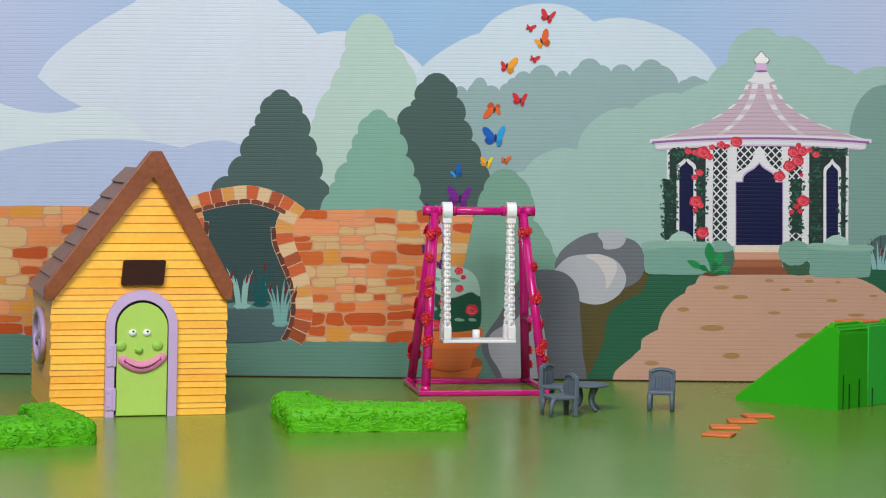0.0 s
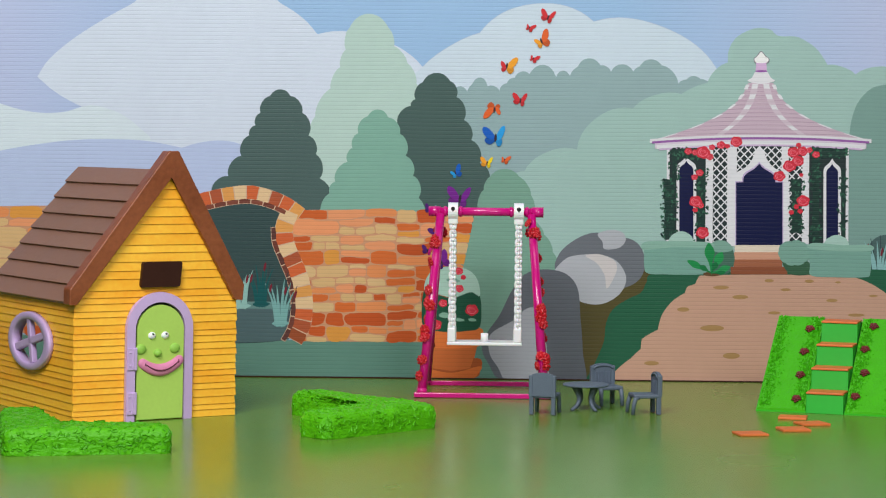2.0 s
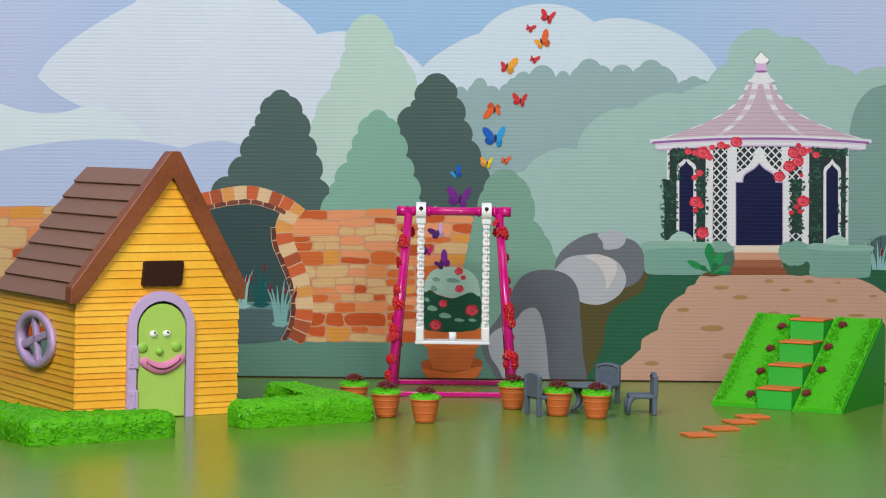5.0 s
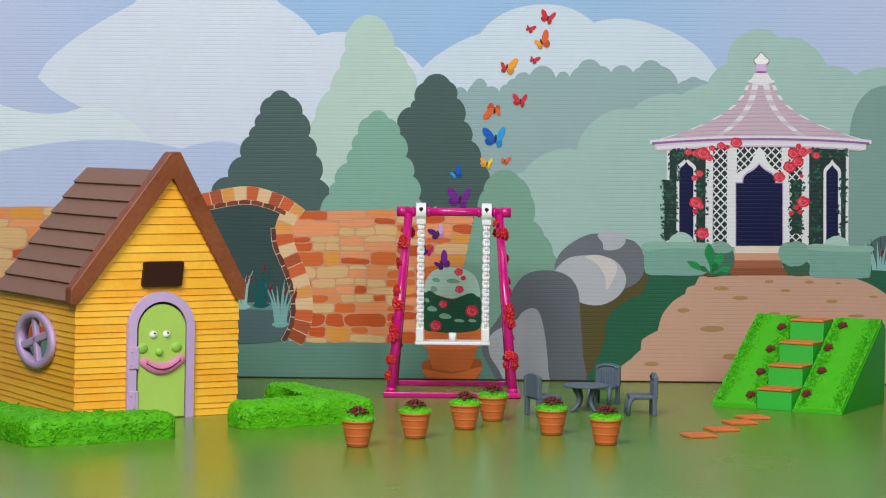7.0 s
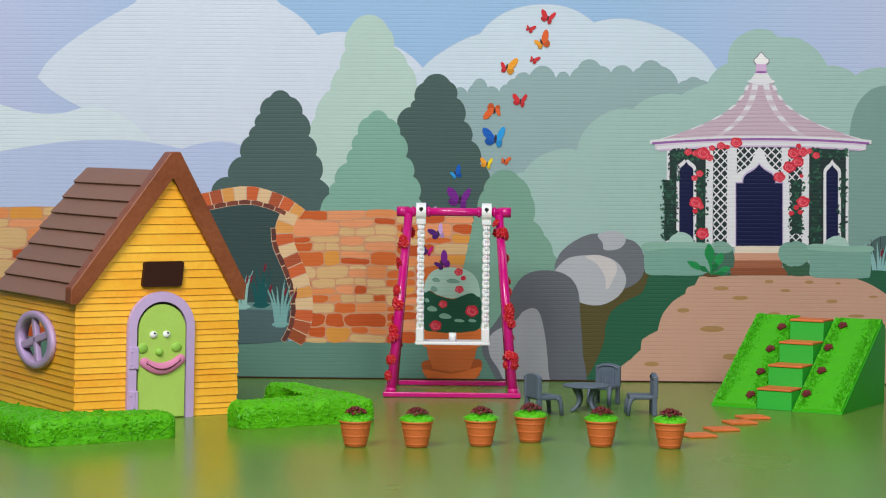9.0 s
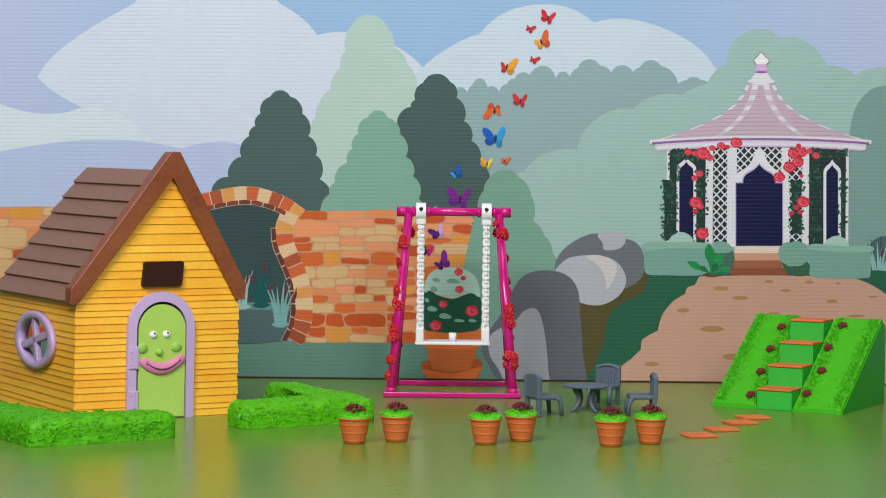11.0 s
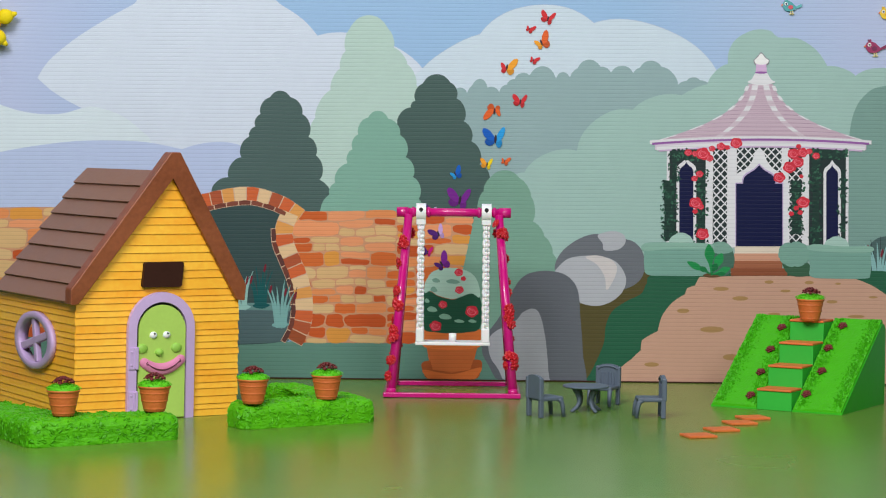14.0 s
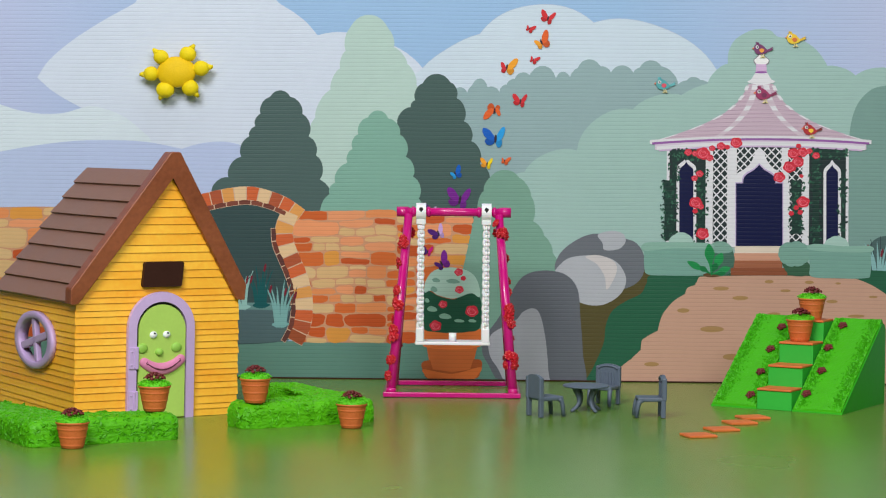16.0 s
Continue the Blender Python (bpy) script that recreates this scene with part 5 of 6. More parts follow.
fill("printed_bush", smooth([(1252, 440), (1266, 428), (1286, 430), (1298, 446), (1299, 466), (1288, 484), (1262, 486), (1252, 466)], 5), (70, 106, 92), 15.05, None, "dark green printed shrub")
fill("printed_bush", smooth([(1254, 436), (1268, 426), (1286, 428), (1297, 440), (1288, 446), (1266, 446)], 5), (122, 160, 148), 15.1, None, "sea-green printed shrub top")
fill("printed_bush", smooth([(1384, 462), (1400, 456), (1428, 462), (1436, 478), (1424, 487), (1396, 484)], 5), (56, 92, 70), 15.1, None, "dark green printed shrub")
fill("printed_bush", arcs([(1378, 444), (1384, 432), (1400, 428), (1418, 428), (1430, 438), (1433, 452), (1424, 464), (1406, 469), (1390, 466), (1380, 456), (1378, 444)], 0.16, 6), (118, 158, 146), 15.2, None, "rounded sea-green printed shrub")
for pts in (((1140, 440), (1142, 430), (1190, 428), (1252, 430), (1258, 444), (1256, 480), (1240, 486), (1180, 486), (1146, 484), (1140, 470)), ((1432, 438), (1440, 432), (1490, 435), (1538, 435), (1541, 450), (1540, 484), (1530, 491), (1480, 491), (1436, 488), (1433, 470))):
    fill("printed_bush", smooth(list(pts), 5), (118, 160, 149), 15.2, None, "clipped sea-green printed hedge")
    fill("printed_bush", smooth([(pts[0][0] - 1, pts[0][1] + 2), (pts[1][0], pts[1][1] - 2), (pts[2][0], pts[2][1] - 1), (pts[3][0] + 2, pts[3][1] - 1), (pts[4][0], pts[4][1] - 6), (pts[2][0], pts[2][1] + 10)], 5), (134, 173, 160), 15.3, None, "lighter lip of a clipped printed hedge")
fill("printed_bush", smooth([(1536, 480), (1534, 446), (1546, 424), (1568, 416), (1600, 420), (1600, 500), (1550, 500)], 5), (74, 98, 98), 9.2, None, "dark slate-green printed shrub")
plant = fill("printed_plant", oval(1260, 485, 16, 4, 16), (96, 70, 44), 15.6, None, "bright green printed broad-leaved plant")
for tx, ty, wide, rgb in ((1254, 430, 9, (28, 132, 72)), (1278, 446, 8, (34, 142, 78)), (1216, 461, 6, (30, 136, 74)), (1292, 472, 6, (36, 142, 80)), (1238, 470, 5, (24, 112, 64)), (1268, 464, 6, (22, 108, 62)), (1284, 482, 4, (24, 112, 64))):
    d = Vector((tx - 1259, ty - 484))
    side = Vector((-d.y, d.x)).normalized() * wide
    root = Vector((1259, 484))
    fill("broad_leaf", smooth([tuple(root + d * t + side * w) for t, w in ((0, 0.08), (0.35, 0.35), (0.66, 1), (0.88, 0.62), (1, 0), (0.88, -0.62), (0.66, -1), (0.35, -0.35), (0, -0.08))], 3), rgb, 15.8, plant)


# butterflies
def butterfly(cx, cy, r, turn, c1, c2, both=True):
    b = fill("printed_butterfly", oval(cx, cy, r * 0.12, r * 0.36, 12, turn), (50, 40, 50), 16.6, None, "small bright printed butterfly")
    ca, sa = math.cos(radians(turn)), math.sin(radians(turn))
    fore = [(0, 0.1), (0.22, -0.42), (0.62, -0.88), (1.0, -0.98), (1.08, -0.66), (0.9, -0.2), (0.6, 0.1), (0.3, 0.2)]
    hind = [(0, 0.05), (0.35, 0.0), (0.74, 0.06), (0.84, 0.36), (0.62, 0.66), (0.3, 0.66), (0.08, 0.4)]
    # one wing seen full, the other foreshortened; a resting one holds its wings together
    shape = {1: (0.72, 1.1, 0.0), -1: (1.12, 0.9, 0.0)} if both else {1: (1.08, 1.2, 0.0), -1: (0.72, 0.72, 0.25)}
    for side, rgb in ((1, c1), (-1, c2)):
        kx, ky, drop = shape[side]
        for name, pts, dim, lift in (("hind_wing", hind, 0.86, 0.0), ("wing", fore, 1.0, 0.1)):
            out = [(side * x * r * kx, (y * ky + drop) * r) for x, y in pts]
            fill(name, smooth([(cx + x * ca - y * sa, cy + x * sa + y * ca) for x, y in out], 4), tuple(int(c * dim) for c in rgb), (16.3 if side > 0 else 16.0) + lift, b)


RED, ORANGE, AMBER, BLUE, SKY, PURPLE, VIOLET = (206, 44, 52), (222, 96, 42), (238, 158, 44), (20, 92, 188), (40, 152, 220), (116, 36, 140), (78, 30, 112)
for spec in ((970, 31, 13, 20, RED, RED, True), (937, 49, 8, 30, RED, RED, False), (958, 73, 15, -20, ORANGE, AMBER, False), (944, 104, 8, 30, RED, RED, False), (897, 117, 15, 10, AMBER, RED, False),
             (921, 178, 13, 10, RED, RED, True), (875, 195, 15, -170, ORANGE, ORANGE, False), (877, 244, 20, 4, SKY, BLUE, True), (862, 289, 11, 10, (240, 208, 30), AMBER, True), (893, 283, 8, 20, ORANGE, ORANGE, False),
             (806, 306, 11, -20, BLUE, SKY, False), (814, 352, 21, 10, PURPLE, PURPLE, True), (776, 411, 14, -20, (196, 160, 216), VIOLET, True), (757, 444, 10, 12, (196, 20, 120), VIOLET, True), (781, 464, 15, -30, PURPLE, VIOLET, False), (762, 372, 10, 20, (200, 170, 220), VIOLET, True)):
    butterfly(*spec)


# ---- the sun and the birds that slide over the board ----
def make_sun():
    s = empty("toy_sun", "puffy yellow foam-clay sun with six round rays", "toy sun")
    bm = ball(bmesh.new(), (0, 0, 0), (0.0222, 0.0085, 0.0178), 28, 18)
    for v in bm.verts:
        v.co += v.co.normalized() * 0.0006 * noise.noise(v.co * 120)
    part("disc", bm, M_SUN, s, "", True)
    rnd = random.Random(2)
    for a, r, k in ((4, 0.0285, 0.95), (56, 0.0265, 0.98), (126, 0.0268, 0.9), (178, 0.029, 0.92), (236, 0.0262, 1.05), (302, 0.0265, 1.0)):
        c = Vector((r * math.cos(radians(a)), 0, r * 0.86 * math.sin(radians(a))))
        bm = ball(bmesh.new(), c, (0.0098 * k, 0.0075, 0.0092 * k), 18, 12)
        for v in bm.verts:
            v.co += (v.co - c).normalized() * 0.0007 * noise.noise(v.co * 150)
        ray = part("ray", bm, M_RAY, s, "", True)
        d = c.normalized()
        part("ray_tip", tube(bmesh.new(), c + d * 0.0075 + Vector((0, 0.002, 0)), c + d * 0.0135 + Vector((0, 0.003, 0)), 0.0042, 0.0016, 10), M_RAY, ray, "", True)
    return s


def make_bird(rgb, wing, tuft, k, label):
    k *= 0.8
    b = empty("toy_bird", label, "toy bird", "small birds")
    paint = mat("bird_paint", rgb, 0.45, 0.1, 120)
    wpaint = mat("bird_wing_paint", wing, 0.45, 0.1, 120)
    tpaint = mat("bird_tuft_paint", tuft, 0.45, 0.1, 120)

    thin = 0.4

    def plate(name, pts, y0, y1, m, parent, lab=""):
        bm = slab(bmesh.new(), [(x * k, z * k) for x, z in smooth(pts, 4)], y0 * thin, y1 * thin)
        return part(name, bm, m, parent, lab)

    body = plate("body", [(-0.0098, 0.0020), (-0.0088, 0.0062), (-0.0040, 0.0084), (0.002, 0.0068), (0.0070, 0.0022), (0.0102, -0.0012), (0.0072, -0.0046), (0.0, -0.0066), (-0.0060, -0.0052), (-0.0090, -0.0016)], -0.0024, 0.0, paint, b)
    plate("tail", [(0.0085, -0.0004), (0.0130, 0.0024), (0.0178, 0.0046), (0.0164, 0.0022), (0.0182, 0.0010), (0.0140, -0.0012), (0.0095, -0.0024)], -0.0018, 0.0002, tpaint, b)
    plate("wing", [(-0.0022, 0.0002), (0.001, 0.0022), (0.0046, 0.0008), (0.0040, -0.0028), (0.0, -0.0036)], -0.0034, -0.0022, wpaint, body)
    plate("beak", [(-0.0090, 0.0040), (-0.0124, 0.0020), (-0.0092, 0.0012)], -0.0018, 0.0001, M_TILE, b)
    eye = part("eye", tube(bmesh.new(), (-0.0052 * k, -0.0031 * thin, 0.0040 * k), (-0.0052 * k, -0.0023 * thin, 0.0040 * k), 0.0024 * k, None, 14), M_WHITE, body)
    part("pupil", tube(bmesh.new(), (-0.0050 * k, -0.0036 * thin, 0.0040 * k), (-0.0050 * k, -0.003 * thin, 0.0040 * k), 0.0013 * k, None, 10), M_BLACK, eye)
    for x, m in ((-0.0064, tpaint), (-0.0042, paint)):
        plate("tuft", [(x, 0.0074), (x - 0.0012, 0.0104), (x + 0.0004, 0.0112), (x + 0.0016, 0.0100), (x + 0.0014, 0.0076)], -0.002, 0.0001, m, b)
    for x in (0.0004, 0.0030):
        plate("foot", [(x, -0.0058), (x + 0.0012, -0.0058), (x + 0.0022, -0.0090), (x + 0.0040, -0.0104), (x + 0.0006, -0.0112), (x - 0.0012, -0.0106), (x + 0.0008, -0.0092)], -0.002, 0.0002, M_BEIGE, b, "pale wooden foot")
    return b


toy_sun = make_sun()
birds = [make_bird((74, 160, 166), (206, 70, 90), (96, 176, 180), 1.0, "small teal painted wooden bird cut-out on the board"),
         make_bird((110, 42, 96), (226, 150, 50), (110, 42, 96), 1.0, "small plum painted wooden bird cut-out on the board"),
         make_bird((232, 192, 36), (206, 104, 40), (218, 176, 40), 1.0, "small yellow painted wooden bird cut-out on the board"),
         make_bird((150, 34, 88), (110, 24, 74), (124, 30, 76), 1.1, "small magenta painted wooden bird cut-out on the board"),
         make_bird((172, 32, 42), (236, 190, 50), (120, 40, 40), 1.0, "small red painted wooden bird cut-out on the board")]


# ---- what moves ----
def key(thing, rows):
    """Rows of seconds, x, y, z and a turn in degrees about the upright."""
    walk(thing, [(r[0], pose(r[1], r[2], r[3], 0, 0, r[4])) for r in rows])


def motions():
    key(house, [(0, -0.3264, -0.2808, 0.0000, 15.0), (0.2, -0.3411, -0.2825, 0.0000, 38.3), (0.5, -0.3405, -0.2800, 0.0000, 42.0), (0.6, -0.3405, -0.2800, 0.0000, 42.0), (0.7, -0.3439, -0.2810, 0.0000, 34.2), (0.8, -0.3439, -0.2810, 0.0000, 34.2), (0.9, -0.3389, -0.2787, 0.0000, 12.6), (1, -0.3300, -0.2736, 0.0000, 2.0), (1.2, -0.3350, -0.2750, 0.0000, 8.5), (1.3, -0.3364, -0.2762, 0.0000, 14.9), (1.5, -0.3501, -0.2920, 0.0000, 39.7), (1.7, -0.3467, -0.3249, 0.0000, 37.9), (2, -0.3366, -0.3216, 0.0000, 32.4), (2.5, -0.3318, -0.2982, 0.0000, 28.6), (3, -0.3340, -0.2934, 0.0000, 27.8), (3.3, -0.3345, -0.3000, 0.0000, 30.6), (3.5, -0.3345, -0.3000, 0.0000, 30.6), (16, -0.3345, -0.3000, 0.0000, 30.6)])
    key(swing, [(0, 0.0390, -0.1090, 0.0000, 188.8), (0.2, 0.0500, -0.1080, 0.0000, 160.0), (0.5, 0.0590, -0.1050, 0.0000, 123.2), (0.8, 0.0580, -0.0950, 0.0000, 78.0), (1, 0.0570, -0.0820, 0.0000, 43.9), (1.2, 0.0520, -0.1000, 0.0000, 22.0), (1.5, 0.0573, -0.1134, 0.0000, 1.9), (2, 0.0465, -0.1385, 0.0000, -2.0), (2.5, 0.0198, -0.1259, 0.0000, -9.4), (3, 0.0115, -0.1260, 0.0000, -0.3), (16, 0.0115, -0.1260, 0.0000, -0.3)])
    key(hedges[0], [(0, -0.3037, -0.6027, 0.0000, 23.7), (0.2, -0.3126, -0.5765, 0.0000, 59.5), (0.45, -0.3280, -0.5671, 0.0000, 85.6), (0.6, -0.3573, -0.5153, 0.0000, 118.2), (0.75, -0.3838, -0.5149, 0.0000, 140.5), (0.9, -0.4137, -0.5412, 0.0000, 167.6), (1, -0.4279, -0.5511, 0.0000, 184.0), (1.2, -0.4368, -0.5668, 0.0000, 195.9), (1.3, -0.4381, -0.5584, 0.0000, 193.7), (1.5, -0.4391, -0.6217, 0.0000, 230.0), (1.7, -0.4238, -0.6369, 0.0000, 246.3), (1.9, -0.3894, -0.6778, 0.0000, 268.9), (2, -0.3741, -0.6841, 0.0000, 281.9), (2.5, -0.3463, -0.6729, 0.0000, 302.8), (3, -0.3677, -0.6200, 0.0000, 297.1), (3.5, -0.3628, -0.6207, 0.0000, 301.9), (13.5, -0.3628, -0.6207, 0.0000, 301.9), (14, -0.3626, -0.6230, 0.0000, 299.5), (16, -0.3626, -0.6230, 0.0000, 299.5)])
    key(hedges[1], [(0, -0.1427, -0.5054, 0.0000, 280.9), (0.25, -0.1560, -0.4810, 0.0000, 247.0), (0.5, -0.1541, -0.4421, 0.0000, 213.7), (0.75, -0.1240, -0.4090, 0.0000, 172.0), (1, -0.1044, -0.3857, 0.0000, 146.1), (1.25, -0.0810, -0.4000, 0.0000, 128.0), (1.5, -0.0355, -0.4240, 0.0000, 91.4), (2, -0.0016, -0.4512, 0.0000, 45.0), (2.5, -0.0298, -0.4295, 0.0000, 31.0), (3, -0.0599, -0.4039, 0.0000, 31.4), (3.5, -0.0622, -0.4033, 0.0000, 30.8), (16, -0.0622, -0.4033, 0.0000, 30.8)])
    key(ramp, [(0, 0.4130, -0.1743, 0.0000, -134.5), (0.2, 0.4260, -0.1715, 0.0000, -160.0), (0.5, 0.4358, -0.1724, 0.0000, -190.0), (0.75, 0.4490, -0.1900, 0.0000, -235.0), (1, 0.4488, -0.2102, 0.0000, -279.5), (1.25, 0.4540, -0.2260, 0.0000, -306.0), (1.5, 0.4442, -0.2401, 0.0000, -333.6), (1.75, 0.4310, -0.2430, 0.0000, -356.0), (2, 0.4129, -0.2440, 0.0000, -378.4), (2.25, 0.4000, -0.2360, 0.0000, -387.0), (2.5, 0.3831, -0.2269, 0.0000, -396.4), (2.75, 0.3740, -0.2180, 0.0000, -389.0), (3, 0.3680, -0.2109, 0.0000, -382.4), (3.25, 0.3790, -0.2108, 0.0000, -389.6), (3.5, 0.3790, -0.2108, 0.0000, -389.6), (16, 0.3790, -0.2108, 0.0000, -389.6)])
    key(table, [(0, 0.1477, -0.2970, 0.0000, 0.0), (16, 0.1477, -0.2970, 0.0000, 0.0)])
    key(chairs[0], [(0, 0.1192, -0.3448, 0.0000, -70.0), (0.25, 0.1192, -0.3448, 0.0000, -140.0), (0.5, 0.1061, -0.3315, 0.0000, -205.0), (0.75, 0.1106, -0.3335, 0.0000, -280.0), (1, 0.1151, -0.3355, 0.0000, -350.0), (1.25, 0.1162, -0.3354, 0.0000, -390.0), (1.5, 0.1188, -0.3303, 0.0000, -430.0), (1.75, 0.1113, -0.3310, 0.0000, -495.0), (2, 0.1044, -0.3317, 0.0000, -555.0), (2.25, 0.1027, -0.3518, 0.0000, -600.0), (2.5, 0.1016, -0.3373, 0.0000, -600.0), (3, 0.1016, -0.3373, 0.0000, -628.0), (3.5, 0.1021, -0.3372, 0.0000, -600.0), (13.5, 0.1021, -0.3372, 0.0000, -600.0), (14, 0.1037, -0.3420, 0.0000, -600.0), (16, 0.1037, -0.3420, 0.0000, -600.0)])
    key(chairs[1], [(0, 0.1206, -0.2460, 0.0000, 60.0), (0.5, 0.1366, -0.2236, 0.0000, 0.0), (1, 0.1513, -0.2274, 0.0000, -60.0), (1.5, 0.1426, -0.2230, 0.0000, -20.0), (1.75, 0.1576, -0.2216, 0.0000, 0.0), (2, 0.1726, -0.2462, 0.0000, 18.0), (2.5, 0.1670, -0.2494, 0.0000, -8.0), (3, 0.1705, -0.2330, 0.0000, -25.0), (16, 0.1707, -0.2384, 0.0000, -25.0)])
    key(chairs[2], [(0, 0.2260, -0.2866, 0.0000, -8.0), (0.5, 0.2185, -0.2923, 0.0000, -80.0), (0.75, 0.2138, -0.2927, 0.0000, 0.0), (1, 0.2150, -0.2926, 0.0000, 82.0), (1.25, 0.2138, -0.2927, 0.0000, 30.0), (1.5, 0.2150, -0.2926, 0.0000, -14.0), (2, 0.2059, -0.3213, 0.0000, -80.0), (2.5, 0.2013, -0.3218, 0.0000, -86.0), (2.9, 0.2030, -0.3216, 0.0000, -80.0), (3, 0.2067, -0.3261, 0.0000, -70.0), (3.15, 0.2030, -0.3216, 0.0000, -88.0), (3.5, 0.2030, -0.3216, 0.0000, -88.0), (13.5, 0.2030, -0.3216, 0.0000, -88.0), (14, 0.2100, -0.3404, 0.0000, -88.0), (16, 0.2100, -0.3404, 0.0000, -88.0)])
    key(tiles[0], [(0, 0.2609, -0.4876, 0.0000, -20.0), (0.5, 0.2592, -0.4836, 0.0000, 20.0), (0.75, 0.2438, -0.4597, 0.0000, 12.0), (1, 0.2488, -0.4247, 0.0000, 5.0), (1.25, 0.2626, -0.4146, 0.0000, 5.0), (1.5, 0.2843, -0.3858, 0.0000, 10.0), (1.75, 0.2985, -0.3708, 0.0000, 10.0), (2, 0.2915, -0.4808, 0.0000, 12.0), (2.25, 0.2926, -0.4724, 0.0000, 12.0), (2.5, 0.2694, -0.4786, 0.0000, 10.0), (2.75, 0.2575, -0.4712, 0.0000, 14.0), (3, 0.2533, -0.4841, 0.0000, 18.0), (3.5, 0.2416, -0.4893, 0.0000, 18.0), (16, 0.2416, -0.4893, 0.0000, 18.0)])
    key(tiles[1], [(0, 0.2737, -0.4312, 0.0000, 0.0), (0.5, 0.2781, -0.4352, 0.0000, -5.0), (0.75, 0.2648, -0.4189, 0.0000, -10.0), (1, 0.2860, -0.3856, 0.0000, -25.0), (1.25, 0.2975, -0.3616, 0.0000, -18.0), (1.5, 0.3451, -0.3666, 0.0000, -10.0), (1.75, 0.3552, -0.3840, 0.0000, -5.0), (2, 0.3520, -0.3474, 0.0000, -12.0), (2.25, 0.3652, -0.3462, 0.0000, 0.0), (2.5, 0.3310, -0.3399, 0.0000, 10.0), (2.75, 0.3221, -0.3548, 0.0000, 15.0), (3, 0.3178, -0.3411, 0.0000, 18.0), (3.5, 0.3126, -0.3415, 0.0000, 18.0), (16, 0.3126, -0.3415, 0.0000, 18.0)])
    key(tiles[2], [(0, 0.2968, -0.3801, 0.0000, 0.0), (0.5, 0.2978, -0.3891, 0.0000, 15.0), (0.75, 0.2963, -0.3710, 0.0000, 10.0), (1, 0.3351, -0.3582, 0.0000, 15.0), (1.25, 0.3525, -0.3659, 0.0000, 18.0), (1.5, 0.3481, -0.4634, 0.0000, 20.0), (1.75, 0.3300, -0.4691, 0.0000, 15.0), (2, 0.3378, -0.4430, 0.0000, 10.0), (2.25, 0.3255, -0.4311, 0.0000, 12.0), (2.5, 0.2995, -0.4377, 0.0000, 15.0), (2.75, 0.2814, -0.4218, 0.0000, 17.0), (3, 0.2786, -0.4352, 0.0000, 18.0), (3.5, 0.2693, -0.4403, 0.0000, 18.0), (16, 0.2693, -0.4403, 0.0000, 18.0)])
    key(tiles[3], [(0, 0.3184, -0.3363, 0.0000, 10.0), (0.5, 0.3127, -0.3368, 0.0000, 20.0), (0.75, 0.3505, -0.3568, 0.0000, 15.0), (1, 0.3744, -0.3958, 0.0000, 20.0), (1.25, 0.3829, -0.4172, 0.0000, 18.0), (1.5, 0.3758, -0.4135, 0.0000, 15.0), (1.75, 0.3747, -0.4267, 0.0000, 15.0), (2, 0.3632, -0.3968, 0.0000, 18.0), (2.25, 0.3485, -0.3846, 0.0000, 18.0), (2.5, 0.3269, -0.3910, 0.0000, 18.0), (2.75, 0.3017, -0.3888, 0.0000, 18.0), (3, 0.3018, -0.3842, 0.0000, 18.0), (3.5, 0.2939, -0.3849, 0.0000, 18.0), (16, 0.2939, -0.3849, 0.0000, 18.0)])
    key(pots[0], [(0, -0.3402, -0.1968, 0.0000, 0.0), (2.3, -0.3402, -0.1968, 0.0000, 0.0), (2.5, -0.3402, -0.1968, 0.0000, 0.0), (2.95, -0.3402, -0.1968, 0.0000, 0.0), (3.2, -0.3194, -0.1947, 0.0000, 0.0), (3.5, -0.2904, -0.1863, 0.0000, 0.0), (3.8, -0.2485, -0.1822, 0.0000, 0.0), (4, -0.2101, -0.1728, 0.0000, 0.0), (4.2, -0.1628, -0.1625, 0.0000, 0.0), (5.2, -0.0792, -0.3492, 0.0000, 0.0), (6.3, 0.0061, -0.5163, 0.0000, 0.0), (6.5, -0.0048, -0.5391, 0.0000, 0.0), (7, -0.0746, -0.5855, 0.0000, 0.0), (7.5, -0.0794, -0.6393, 0.0000, 0.0), (8, -0.0833, -0.5824, 0.0000, 0.0), (8.5, -0.0759, -0.5913, 0.0000, 0.0), (9, -0.0766, -0.5857, 0.0000, 0.0), (9.2, -0.0845, -0.5788, 0.0000, 0.0), (10.2, -0.0965, -0.5721, 0.0000, 0.0), (11.3, -0.0745, -0.5626, 0.0000, 0.0), (11.5, -0.0748, -0.5798, 0.0000, 0.0), (12, -0.1176, -0.5834, 0.0000, 0.0), (12.5, -0.1502, -0.5918, 0.0000, 0.0), (13, -0.2389, -0.6140, 0.0000, 0.0), (13.5, -0.3378, -0.5762, 0.0238, 0.0), (13.8, -0.3393, -0.5763, 0.0238, 0.0), (14, -0.3398, -0.5763, 0.0238, 0.0), (15.6, -0.3398, -0.5763, 0.0238, 0.0), (15.8, -0.3303, -0.6145, 0.0200, 0.0), (16, -0.3248, -0.6174, 0.0000, 0.0)])
